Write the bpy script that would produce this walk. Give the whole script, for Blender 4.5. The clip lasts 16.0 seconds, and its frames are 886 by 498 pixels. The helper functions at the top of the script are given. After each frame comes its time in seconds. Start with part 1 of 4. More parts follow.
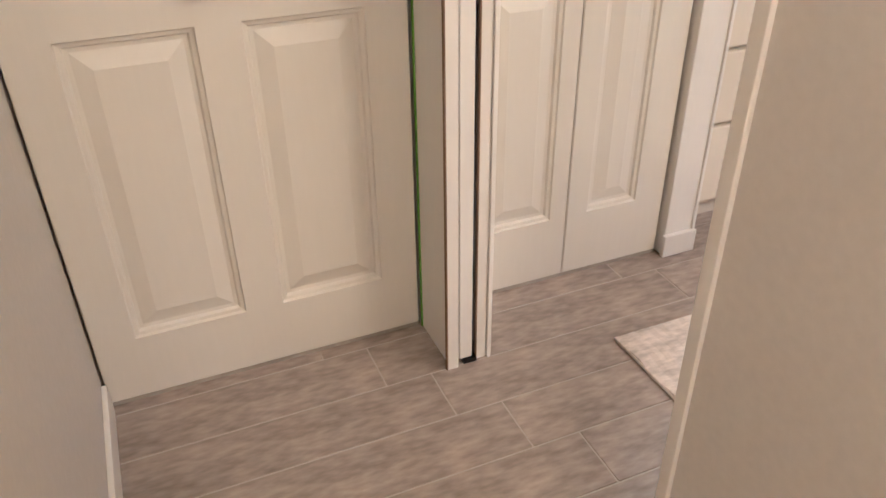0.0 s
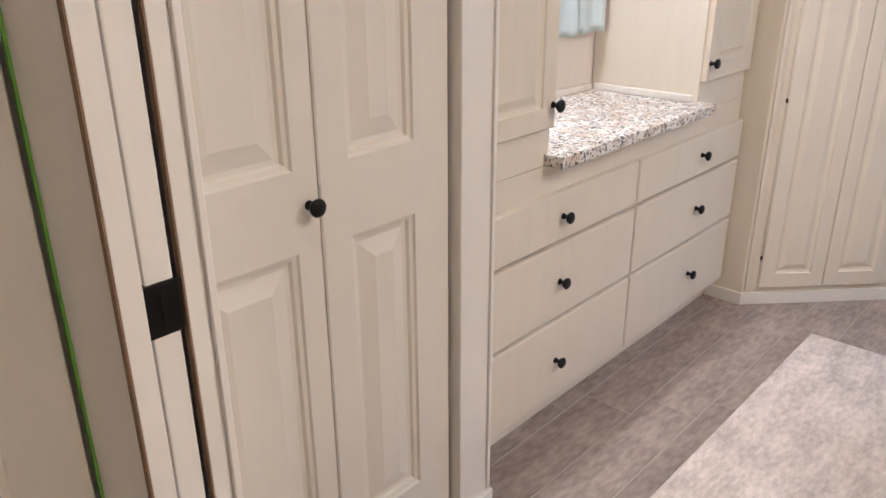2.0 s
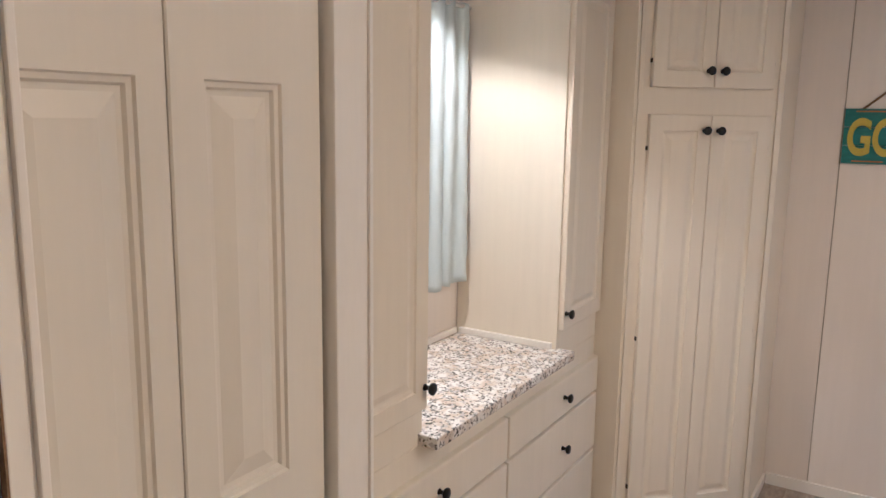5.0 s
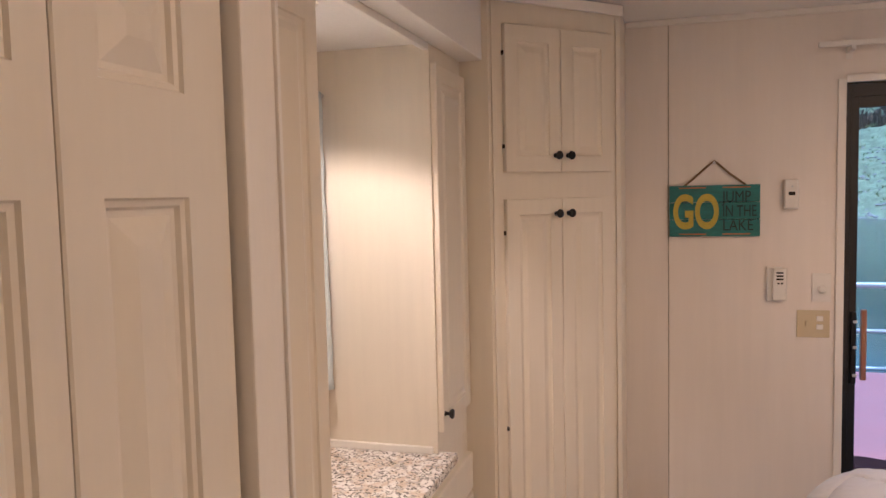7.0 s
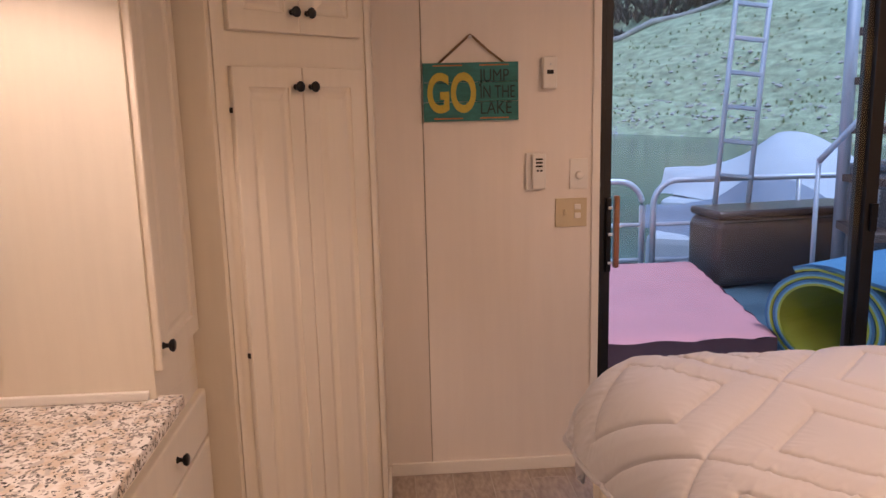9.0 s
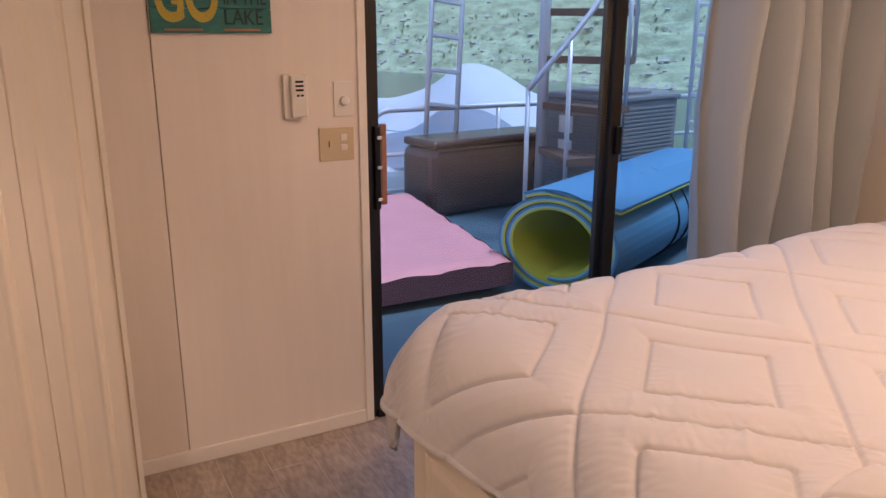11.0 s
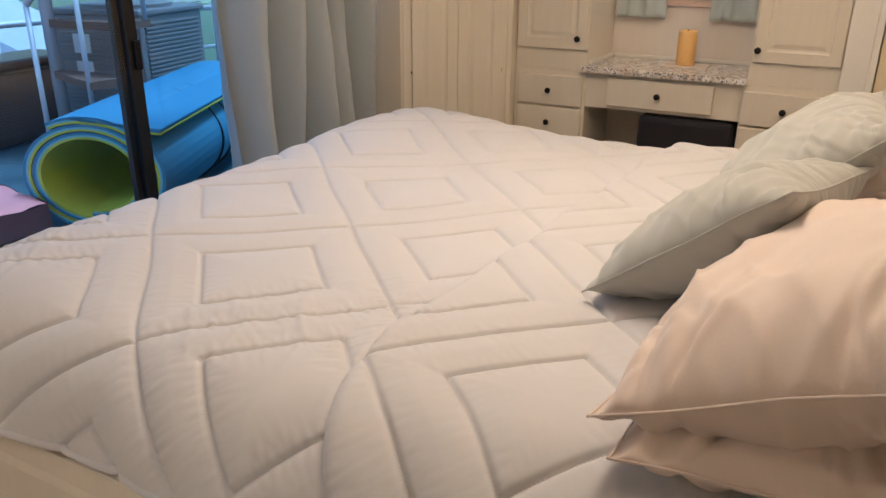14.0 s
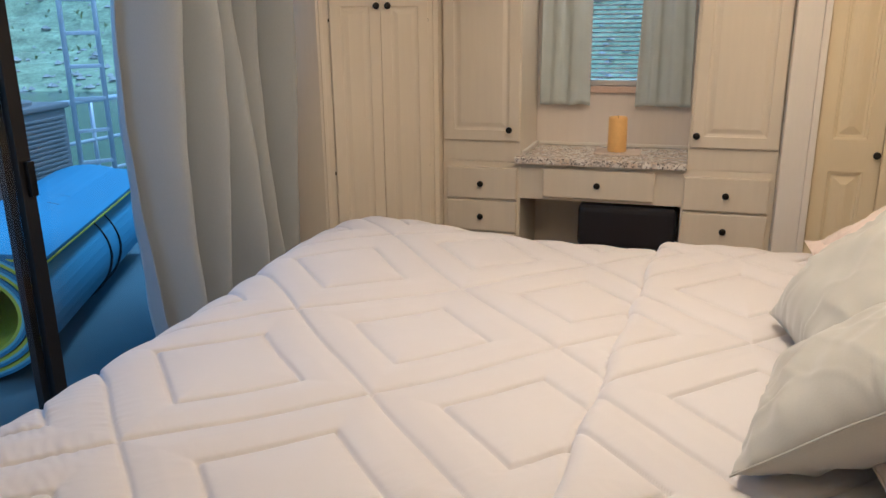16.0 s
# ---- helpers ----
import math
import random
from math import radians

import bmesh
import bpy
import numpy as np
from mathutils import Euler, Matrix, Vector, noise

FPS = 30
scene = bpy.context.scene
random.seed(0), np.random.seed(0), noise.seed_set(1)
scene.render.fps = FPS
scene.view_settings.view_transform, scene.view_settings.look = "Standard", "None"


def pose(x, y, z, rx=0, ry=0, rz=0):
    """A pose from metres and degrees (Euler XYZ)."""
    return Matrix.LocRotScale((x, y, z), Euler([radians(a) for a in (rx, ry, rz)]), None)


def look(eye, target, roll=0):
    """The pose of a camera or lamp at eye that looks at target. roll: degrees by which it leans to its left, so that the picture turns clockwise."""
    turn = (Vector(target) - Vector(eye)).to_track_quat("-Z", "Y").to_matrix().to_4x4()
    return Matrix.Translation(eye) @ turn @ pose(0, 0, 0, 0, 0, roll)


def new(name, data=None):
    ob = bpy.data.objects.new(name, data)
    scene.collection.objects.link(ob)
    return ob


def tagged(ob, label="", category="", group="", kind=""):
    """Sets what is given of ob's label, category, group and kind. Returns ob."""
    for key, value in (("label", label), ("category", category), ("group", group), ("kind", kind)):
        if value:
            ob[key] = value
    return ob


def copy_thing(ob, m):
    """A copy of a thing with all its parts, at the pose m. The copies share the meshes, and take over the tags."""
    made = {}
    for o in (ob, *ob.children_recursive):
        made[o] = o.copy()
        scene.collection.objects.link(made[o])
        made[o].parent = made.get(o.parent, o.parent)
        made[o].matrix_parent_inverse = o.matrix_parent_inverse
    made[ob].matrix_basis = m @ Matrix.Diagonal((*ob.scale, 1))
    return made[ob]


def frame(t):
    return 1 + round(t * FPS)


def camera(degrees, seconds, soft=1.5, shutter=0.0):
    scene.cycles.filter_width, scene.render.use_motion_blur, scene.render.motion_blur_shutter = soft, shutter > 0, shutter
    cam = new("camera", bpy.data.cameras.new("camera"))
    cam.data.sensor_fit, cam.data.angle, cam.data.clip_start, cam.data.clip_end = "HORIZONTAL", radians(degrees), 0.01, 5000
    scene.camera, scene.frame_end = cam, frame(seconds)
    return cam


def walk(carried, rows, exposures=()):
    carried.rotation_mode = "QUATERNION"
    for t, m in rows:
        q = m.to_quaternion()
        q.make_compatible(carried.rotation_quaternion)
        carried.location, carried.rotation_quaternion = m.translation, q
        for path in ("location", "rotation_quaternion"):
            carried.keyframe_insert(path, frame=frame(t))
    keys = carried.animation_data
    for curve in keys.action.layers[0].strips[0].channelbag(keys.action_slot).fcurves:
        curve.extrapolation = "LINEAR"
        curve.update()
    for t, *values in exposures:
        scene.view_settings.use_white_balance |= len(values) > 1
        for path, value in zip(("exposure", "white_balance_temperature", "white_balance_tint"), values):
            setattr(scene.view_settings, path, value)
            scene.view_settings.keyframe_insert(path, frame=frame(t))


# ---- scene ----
cam = camera(60.1, 16.0, soft=1.5)
METRES, EYE, TURN = 3.3, 1.3, -22.7
ROWS = [
    (0.0, 0.0, 0.0, 0.0, -0.39, -32.28, 0.62),
    (0.5, -0.0029, 0.057, 0.0109, -7.32, -29.65, 0.71),
    (1.0, 0.0123, 0.1135, 0.0203, -13.58, -26.44, 0.43),
    (1.5, 0.0161, 0.1564, 0.0202, -19.37, -24.01, 0.4),
    (2.0, 0.0052, 0.1971, 0.0215, -24.77, -22.03, 0.31),
    (2.5, -0.0059, 0.2208, 0.0297, -29.23, -20.12, 0.28),
    (3.0, -0.0108, 0.2264, 0.0419, -32.11, -18.15, 0.07),
    (3.5, -0.0092, 0.2264, 0.0607, -33.67, -15.42, -0.24),
    (4.0, -0.001, 0.2189, 0.0775, -34.0, -13.26, -0.62),
    (4.5, 0.0073, 0.2132, 0.097, -33.53, -11.11, -0.71),
    (7.0, -0.0105, 0.318, 0.1256, -51.11, -4.19, 1.32),
    (7.5, 0.014, 0.3442, 0.1146, -56.47, -5.3, 1.55),
    (8.0, 0.0591, 0.3669, 0.1011, -61.62, -7.06, 1.56),
    (8.5, 0.0887, 0.3839, 0.0891, -66.23, -8.95, 1.58),
    (11.0, 0.2252, 0.5281, 0.0592, -95.25, -15.69, -0.15),
    (11.5, 0.2297, 0.5361, 0.0602, -102.24, -17.01, -0.33),
    (12.0, 0.227, 0.5401, 0.0586, -109.29, -18.35, -0.38),
    (12.5, 0.2253, 0.5364, 0.0558, -115.4, -19.61, -0.29),
    (13.0, 0.2187, 0.5305, 0.0549, -120.3, -20.69, -0.03),
    (13.5, 0.2144, 0.522, 0.0532, -124.72, -21.45, -0.08),
    (14.0, 0.217, 0.5127, 0.0523, -128.42, -21.59, -0.33),
    (14.5, 0.2393, 0.4968, 0.0527, -131.74, -20.89, -0.67),
    (15.0, 0.2786, 0.4807, 0.0569, -134.25, -19.62, -0.58),
    (15.5, 0.3232, 0.4837, 0.0638, -136.71, -17.99, -0.11),
    (16.0, 0.3954, 0.5208, 0.07, -139.8, -16.27, 0.57),
]
EXPOSURES = [(0.0, 1.33, 4080, 4), (0.5, 1.28, 3900, 4), (1.5, 1.06, 3930, 4), (2.5, 0.94, 3940, 3), (3.5, 0.84, 3980, 5), (4.5, 0.70, 4050, 4), (7.0, 0.45, 4700, 14), (8.5, 0.24, 5250, 24),
             (11.0, 0.40, 5200, 22), (11.5, 0.40, 4850, 14), (12.0, 0.42, 4680, 6), (12.5, 0.44, 4560, 4), (14.0, 0.41, 4420, 1), (16.0, 0.36, 4350, 1)]
walk(cam, [(t, pose(0, 0, EYE, 0, 0, TURN) @ pose(METRES * x, METRES * y, METRES * z, 90 + pitch, roll, yaw)) for t, x, y, z, yaw, pitch, roll in ROWS], EXPOSURES)

# ---------------------------------------------------------------- light
world = bpy.data.worlds.new("dusk_sky")
scene.world = world
world.use_nodes = True
wn = world.node_tree
sky = wn.nodes.new("ShaderNodeTexSky")
sky.sky_type, sky.sun_disc = "NISHITA", False
sky.sun_elevation, sky.sun_rotation = radians(42), radians(-60)
wn.links.new(sky.outputs[0], wn.nodes["Background"].inputs[0])
wn.nodes["Background"].inputs[1].default_value = 0.15


def lamp(name, kind, at, power, colour, aim=None, **more):
    data = bpy.data.lights.new(name, kind)
    data.energy, data.color = power, colour
    ob = new(name, data)
    ob.matrix_world = look(at, aim or (at[0], at[1] + 0.001, at[2] - 1))
    for key, value in more.items():
        if key == "size":
            data.size = value
        if key == "size_y":
            data.shape, data.size_y = "RECTANGLE", value
        if key == "angle":
            data.angle = value
        if key == "spot":
            data.spot_size, data.spot_blend, data.shadow_soft_size = value, 0.35, 0.04
    return ob


WARM = (1.0, 0.56, 0.25)
NICHE = (1.0, 0.66, 0.40)
SKYLIGHT = (0.55, 0.76, 1.0)
lamp("sun", "SUN", (0, 0, 30), 2.4, (0.88, 0.94, 1.0), (8, 10, 0), angle=radians(15))
lamp("sliding_door_daylight", "AREA", (4.45, -0.87, 2.32), 9, SKYLIGHT, (2.2, -0.75, 0.5), size=2.0, size_y=0.3)
lamp("ceiling_fixture_lamp", "AREA", (1.95, -0.55, 2.385), 20, WARM, size=0.25, size_y=1.1)
for spot_x, spot_y, watts in ((1.25, 0.80, 7), (2.30, -0.05, 5), (1.25, -2.0, 22), (2.30, -1.25, 24)):
    lamp("downlight_lamp", "SPOT", (spot_x, spot_y, 2.432), watts, WARM, spot=radians(156))
lamp("hall_fixture_lamp", "AREA", (0.2, -0.7, 2.40), 12, WARM, size=0.3, size_y=0.3)
lamp("niche_lamp_north", "SPOT", (2.12, 1.86, 2.185), 62, NICHE, (2.25, 2.06, 1.0), spot=radians(118))
lamp("niche_lamp_south", "SPOT", (2.28, -3.10, 2.185), 8, NICHE, spot=radians(128))


# ---------------------------------------------------------------- materials
def material(name, colour, rough=0.5, metal=0.0, vary=0.12, scale=6.0, stretch=(1, 1, 1), fine=40.0, bump=0.1, spread=0.0, spec=0.5, sheen=0.0):
    """Painted or woven surface: two scales of colour variation and a fine relief, in metres."""
    m = bpy.data.materials.new(name)
    m.use_nodes = True
    nt = m.node_tree
    b = nt.nodes["Principled BSDF"]
    co = nt.nodes.new("ShaderNodeTexCoord")
    mp = nt.nodes.new("ShaderNodeMapping")
    mp.inputs["Scale"].default_value = stretch
    nt.links.new(co.outputs["Object"], mp.inputs[0])
    a = nt.nodes.new("ShaderNodeTexNoise")
    a.inputs["Scale"].default_value, a.inputs["Detail"].default_value = scale, 3
    c = nt.nodes.new("ShaderNodeTexNoise")
    c.inputs["Scale"].default_value, c.inputs["Detail"].default_value = fine, 4
    nt.links.new(mp.outputs[0], a.inputs[0])
    nt.links.new(mp.outputs[0], c.inputs[0])
    add = nt.nodes.new("ShaderNodeMath")
    add.operation = "ADD"
    nt.links.new(a.outputs[0], add.inputs[0])
    nt.links.new(c.outputs[0], add.inputs[1])
    half = nt.nodes.new("ShaderNodeMath")
    half.operation = "MULTIPLY"
    half.inputs[1].default_value = 0.5
    nt.links.new(add.outputs[0], half.inputs[0])
    ramp = nt.nodes.new("ShaderNodeValToRGB")
    ramp.color_ramp.elements[0].position, ramp.color_ramp.elements[1].position = 0.3, 0.7
    ramp.color_ramp.elements[0].color = (*[v * (1 - vary) for v in colour], 1)
    ramp.color_ramp.elements[1].color = (*[min(1, v * (1 + vary)) for v in colour], 1)
    nt.links.new(half.outputs[0], ramp.inputs[0])
    out = ramp.outputs[0]
    if spread:
        info = nt.nodes.new("ShaderNodeObjectInfo")
        hsv = nt.nodes.new("ShaderNodeHueSaturation")
        rng = nt.nodes.new("ShaderNodeMapRange")
        rng.inputs[3].default_value, rng.inputs[4].default_value = 1 - spread, 1 + spread
        nt.links.new(info.outputs["Random"], rng.inputs[0])
        nt.links.new(rng.outputs[0], hsv.inputs["Value"])
        nt.links.new(out, hsv.inputs["Color"])
        out = hsv.outputs[0]
    nt.links.new(out, b.inputs["Base Color"])
    b.inputs["Roughness"].default_value, b.inputs["Metallic"].default_value = rough, metal
    b.inputs["Specular IOR Level"].default_value = spec
    b.inputs["Sheen Weight"].default_value = sheen
    if bump:
        bp = nt.nodes.new("ShaderNodeBump")
        bp.inputs["Strength"].default_value, bp.inputs["Distance"].default_value = bump, 0.004
        nt.links.new(half.outputs[0], bp.inputs["Height"])
        nt.links.new(bp.outputs[0], b.inputs["Normal"])
    return m


def granite_material():
    """Pale ground with tan clouds, grey crystals and small dark flecks, in metres."""
    m = bpy.data.materials.new("speckled_granite")
    m.use_nodes = True
    nt = m.node_tree
    b = nt.nodes["Principled BSDF"]
    co = nt.nodes.new("ShaderNodeTexCoord")
    warp = nt.nodes.new("ShaderNodeTexNoise")
    warp.inputs["Scale"].default_value = 90
    nt.links.new(co.outputs["Object"], warp.inputs[0])
    shift = nt.nodes.new("ShaderNodeVectorMath")
    shift.operation = "MULTIPLY_ADD"
    shift.inputs[1].default_value = (0.010, 0.010, 0.010)
    nt.links.new(warp.outputs["Color"], shift.inputs[0])
    nt.links.new(co.outputs["Object"], shift.inputs[2])
    cloud = nt.nodes.new("ShaderNodeTexNoise")
    cloud.inputs["Scale"].default_value, cloud.inputs["Detail"].default_value = 24, 4
    nt.links.new(co.outputs["Object"], cloud.inputs[0])
    base = nt.nodes.new("ShaderNodeValToRGB")
    base.color_ramp.elements[0].position, base.color_ramp.elements[0].color = 0.40, (0.62, 0.53, 0.43, 1)
    base.color_ramp.elements[1].position, base.color_ramp.elements[1].color = 0.56, (0.80, 0.78, 0.74, 1)
    nt.links.new(cloud.outputs[0], base.inputs[0])
    out = base.outputs[0]
    for scale, share, tint in ((85, 0.20, (0.52, 0.49, 0.46)), (130, 0.13, (0.26, 0.25, 0.24)), (190, 0.09, (0.05, 0.05, 0.055))):
        cell = nt.nodes.new("ShaderNodeTexVoronoi")
        cell.inputs["Scale"].default_value = scale
        nt.links.new(shift.outputs[0], cell.inputs["Vector"])
        pick = nt.nodes.new("ShaderNodeSeparateColor")
        nt.links.new(cell.outputs["Color"], pick.inputs[0])
        under = nt.nodes.new("ShaderNodeMath")
        under.operation, under.inputs[1].default_value = "LESS_THAN", share
        nt.links.new(pick.outputs[0], under.inputs[0])
        mix = nt.nodes.new("ShaderNodeMix")
        mix.data_type = "RGBA"
        mix.inputs[7].default_value = (*tint, 1)
        nt.links.new(under.outputs[0], mix.inputs[0])
        nt.links.new(out, mix.inputs[6])
        out = mix.outputs[2]
    nt.links.new(out, b.inputs["Base Color"])
    b.inputs["Roughness"].default_value = 0.18
    return m


def glass_material():
    m = bpy.data.materials.new("window_glass")
    m.use_nodes = True
    nt = m.node_tree
    nt.nodes.clear()
    out = nt.nodes.new("ShaderNodeOutputMaterial")
    mix = nt.nodes.new("ShaderNodeMixShader")
    lw = nt.nodes.new("ShaderNodeLayerWeight")
    pw = nt.nodes.new("ShaderNodeMath")
    pw.operation, pw.inputs[1].default_value = "POWER", 5.0
    nt.links.new(lw.outputs["Facing"], pw.inputs[0])
    fr = nt.nodes.new("ShaderNodeMath")
    fr.operation, fr.inputs[1].default_value, fr.inputs[2].default_value = "MULTIPLY_ADD", 0.9, 0.035
    nt.links.new(pw.outputs[0], fr.inputs[0])
    tr = nt.nodes.new("ShaderNodeBsdfTransparent")
    tr.inputs[0].default_value = (0.90, 0.94, 0.95, 1)
    gl = nt.nodes.new("ShaderNodeBsdfGlossy")
    gl.inputs["Roughness"].default_value = 0.01
    nt.links.new(fr.outputs[0], mix.inputs[0])
    nt.links.new(tr.outputs[0], mix.inputs[1])
    nt.links.new(gl.outputs[0], mix.inputs[2])
    nt.links.new(mix.outputs[0], out.inputs[0])
    return m


def glow_material(name, colour, strength):
    m = bpy.data.materials.new(name)
    m.use_nodes = True
    b = m.node_tree.nodes["Principled BSDF"]
    b.inputs["Base Color"].default_value = (0.9, 0.9, 0.9, 1)
    b.inputs["Emission Color"].default_value = (*colour, 1)
    b.inputs["Emission Strength"].default_value = strength
    return m


def hill_material():
    return material("dry_grass_bank", (0.34, 0.40, 0.24), 0.95, vary=0.62, scale=1.3, stretch=(0.7, 0.7, 2.2), fine=9.0, bump=0.0)


PAINT = material("cream_door_paint", (0.74, 0.70, 0.61), 0.40, vary=0.02, scale=2, fine=70, stretch=(1, 1, 0.12), bump=0.02)
# for door_4 only: yellower than PAINT
YCREAM = material("yellowish_cream", (0.74, 0.65, 0.44), 0.42, vary=0.03, scale=2, fine=160, stretch=(1, 1, 0.12), bump=0.08)
TRIM = material("white_trim_paint", (0.78, 0.75, 0.69), 0.38, vary=0.022, scale=3, fine=60, stretch=(1.5, 1.5, 0.3), bump=0.02)
WASH = material("whitewashed_wood", (0.72, 0.660, 0.54), 0.40, vary=0.035, scale=3.5, fine=30, stretch=(1.4, 1.4, 0.12), bump=0.02)
WALL = material("whitewashed_wall_panel", (0.75, 0.695, 0.63), 0.5, vary=0.04, scale=3, fine=20, stretch=(1.4, 1.4, 0.10), bump=0.02)
HALLW = material("hall_wall_paint", (0.66, 0.62, 0.56), 0.5, vary=0.05, scale=1.5, fine=70, bump=0.06)
CEIL = material("ceiling_paint", (0.78, 0.76, 0.71), 0.6, vary=0.04, scale=2, fine=80, bump=0.08)
# darker tan: shade of narrow gaps as a colour, and the panel-joint backing
GROOVE = material("gap_shade_and_backing", (0.40, 0.36, 0.30), 0.8, vary=0.15, bump=0)
BLACK = material("matte_black_metal", (0.012, 0.012, 0.013), 0.38, metal=0.6, vary=0.2, fine=120)
DARK = material("bronze_aluminium_frame", (0.012, 0.011, 0.011), 0.42, metal=0.2, vary=0.2, fine=90)
TILE = material("greige_plank_tile", (0.335, 0.280, 0.235), 0.42, vary=0.42, scale=10, fine=42, stretch=(0.5, 1.4, 1), bump=0.12, spread=0.07)
GROUT = material("tile_grout", (0.46, 0.41, 0.36), 0.85, vary=0.12, fine=200)
GRANITE = granite_material()
QUILT = material("pale_grey_quilt_cotton", (0.58, 0.565, 0.565), 0.85, vary=0.03, scale=3, fine=420, bump=0.10, spec=0.2, sheen=0.25)
PINK = material("blush_satin_pillowcase", (0.66, 0.56, 0.49), 0.62, vary=0.04, scale=4, fine=380, bump=0.08, spec=0.35, sheen=0.2)
GREY = material("sage_grey_cushion_cloth", (0.41, 0.41, 0.375), 0.62, vary=0.05, scale=4, fine=420, bump=0.10, spec=0.3, sheen=0.3)
DRAPE = material("silver_grey_curtain_cloth", (0.37, 0.40, 0.41), 0.5, vary=0.06, scale=5, fine=360, stretch=(1, 1, 0.3), bump=0.10, spec=0.35, sheen=0.2)
VALANCE = material("pale_blue_curtain_cloth", (0.50, 0.56, 0.57), 0.65, vary=0.06, scale=5, fine=300, bump=0.10, sheen=0.2)
RUG = material("pale_woven_rug", (0.67, 0.60, 0.53), 0.95, vary=0.34, scale=7, fine=45, stretch=(0.8, 1.8, 1), bump=0.5, spec=0.1)
GREEN = material("green_painter_tape", (0.16, 0.36, 0.02), 0.6, vary=0.12)
TEAL = material("teal_sign_paint", (0.025, 0.155, 0.145), 0.6, vary=0.25, scale=14, fine=90, stretch=(0.4, 1, 3))
YELLOW = material("mustard_letter_paint", (0.46, 0.37, 0.035), 0.6, vary=0.15, fine=120)
NAVY = material("dark_letter_paint", (0.006, 0.025, 0.035), 0.6, vary=0.2)
ROPE = material("jute_rope", (0.20, 0.13, 0.075), 0.9, vary=0.3, fine=300, bump=0.5)
PLASTIC = material("white_plastic", (0.74, 0.72, 0.67), 0.35, vary=0.02, bump=0)
IVORY = material("ivory_plastic", (0.55, 0.47, 0.30), 0.35, vary=0.03, bump=0)
ORANGE = material("stained_wood_handle", (0.42, 0.14, 0.035), 0.4, vary=0.2, stretch=(4, 4, 0.4))
WAX = material("amber_candle_wax", (0.85, 0.54, 0.17), 0.45, vary=0.06, fine=60)
MAT_TILE = material("pale_stone_coaster", (0.60, 0.52, 0.44), 0.6, vary=0.1)
CHAIR = material("black_leatherette", (0.012, 0.012, 0.018), 0.45, vary=0.2, fine=150)
GLASS = glass_material()
BLIND = material("white_blind_slat", (0.66, 0.66, 0.64), 0.4, vary=0.03)
SILL = material("pinkish_brick_sill", (0.60, 0.46, 0.37), 0.7, vary=0.15, fine=60, stretch=(1, 1, 6))
GLOW = glow_material("lit_diffuser", (1.0, 0.85, 0.62), 6.0)
DECK = material("blue_grey_deck_paint", (0.085, 0.13, 0.155), 0.6, vary=0.25, scale=3, fine=40)
STEEL = material("galvanised_tube", (0.62, 0.64, 0.66), 0.4, metal=0.35, vary=0.1)
REDF = material("faded_red_vinyl", (0.70, 0.29, 0.27), 0.55, vary=0.12, scale=3, fine=40)
REDS = material("maroon_vinyl_edge", (0.11, 0.045, 0.055), 0.6, vary=0.2)
BROWN = material("brown_moulded_plastic", (0.085, 0.050, 0.035), 0.28, vary=0.25, scale=4, stretch=(1, 1, 6))
STEP = material("weathered_tread_wood", (0.13, 0.085, 0.06), 0.8, vary=0.3, stretch=(1, 6, 1))
ACM = material("grey_condenser_enamel", (0.20, 0.20, 0.20), 0.5, vary=0.06)
FOAMB = material("blue_foam", (0.10, 0.25, 0.41), 0.55, vary=0.08, fine=90)
FOAMY = material("yellow_foam", (0.60, 0.62, 0.05), 0.7, vary=0.10, fine=90)
FOAML = material("light_blue_foam", (0.30, 0.60, 0.66), 0.7, vary=0.06, fine=90)
COVER = material("pale_boat_cover", (0.52, 0.55, 0.57), 0.7, vary=0.08)
COVERD = material("grey_boat_cover", (0.22, 0.25, 0.30), 0.7, vary=0.10)
WATER = material("lake_water", (0.045, 0.085, 0.06), 0.16, vary=0.2, scale=0.4, fine=3.0, stretch=(2.0, 0.6, 1), bump=0.25)
HILL = hill_material()
SCRUB = material("bare_brown_scrub", (0.10, 0.085, 0.065), 0.9, vary=0.4, scale=0.5, fine=4, bump=0)
TUFT = material("dry_grass_tuft", (0.24, 0.27, 0.13), 0.9, vary=0.4, scale=0.5, fine=4, bump=0)
STONE = material("weathered_grey_stone", (0.38, 0.37, 0.34), 0.9, vary=0.35, scale=0.8, fine=6, bump=0)


# ---------------------------------------------------------------- mesh helpers
def mesh_of(name, bm, mat, smooth=False):
    bmesh.ops.recalc_face_normals(bm, faces=bm.faces)
    me = bpy.data.meshes.new(name)
    bm.to_mesh(me)
    bm.free()
    for m in (mat if isinstance(mat, (list, tuple)) else [mat]):
        me.materials.append(m)
    if smooth:
        me.polygons.foreach_set("use_smooth", [True] * len(me.polygons))
    return me


def part(name, bm, mat, parent=None, label="", smooth=False, at=None):
    ob = new(name, mesh_of(name, bm, mat, smooth))
    if parent is not None:
        ob.parent = parent
    if at is not None:
        ob.matrix_local = at
    if label:
        ob["label"] = label
    return ob


def thing(name, label, category, m=None, group="", kind=""):
    ob = new(name)
    ob.empty_display_size = 0.1
    if m is not None:
        ob.matrix_world = m
    return tagged(ob, label, category, group, kind)


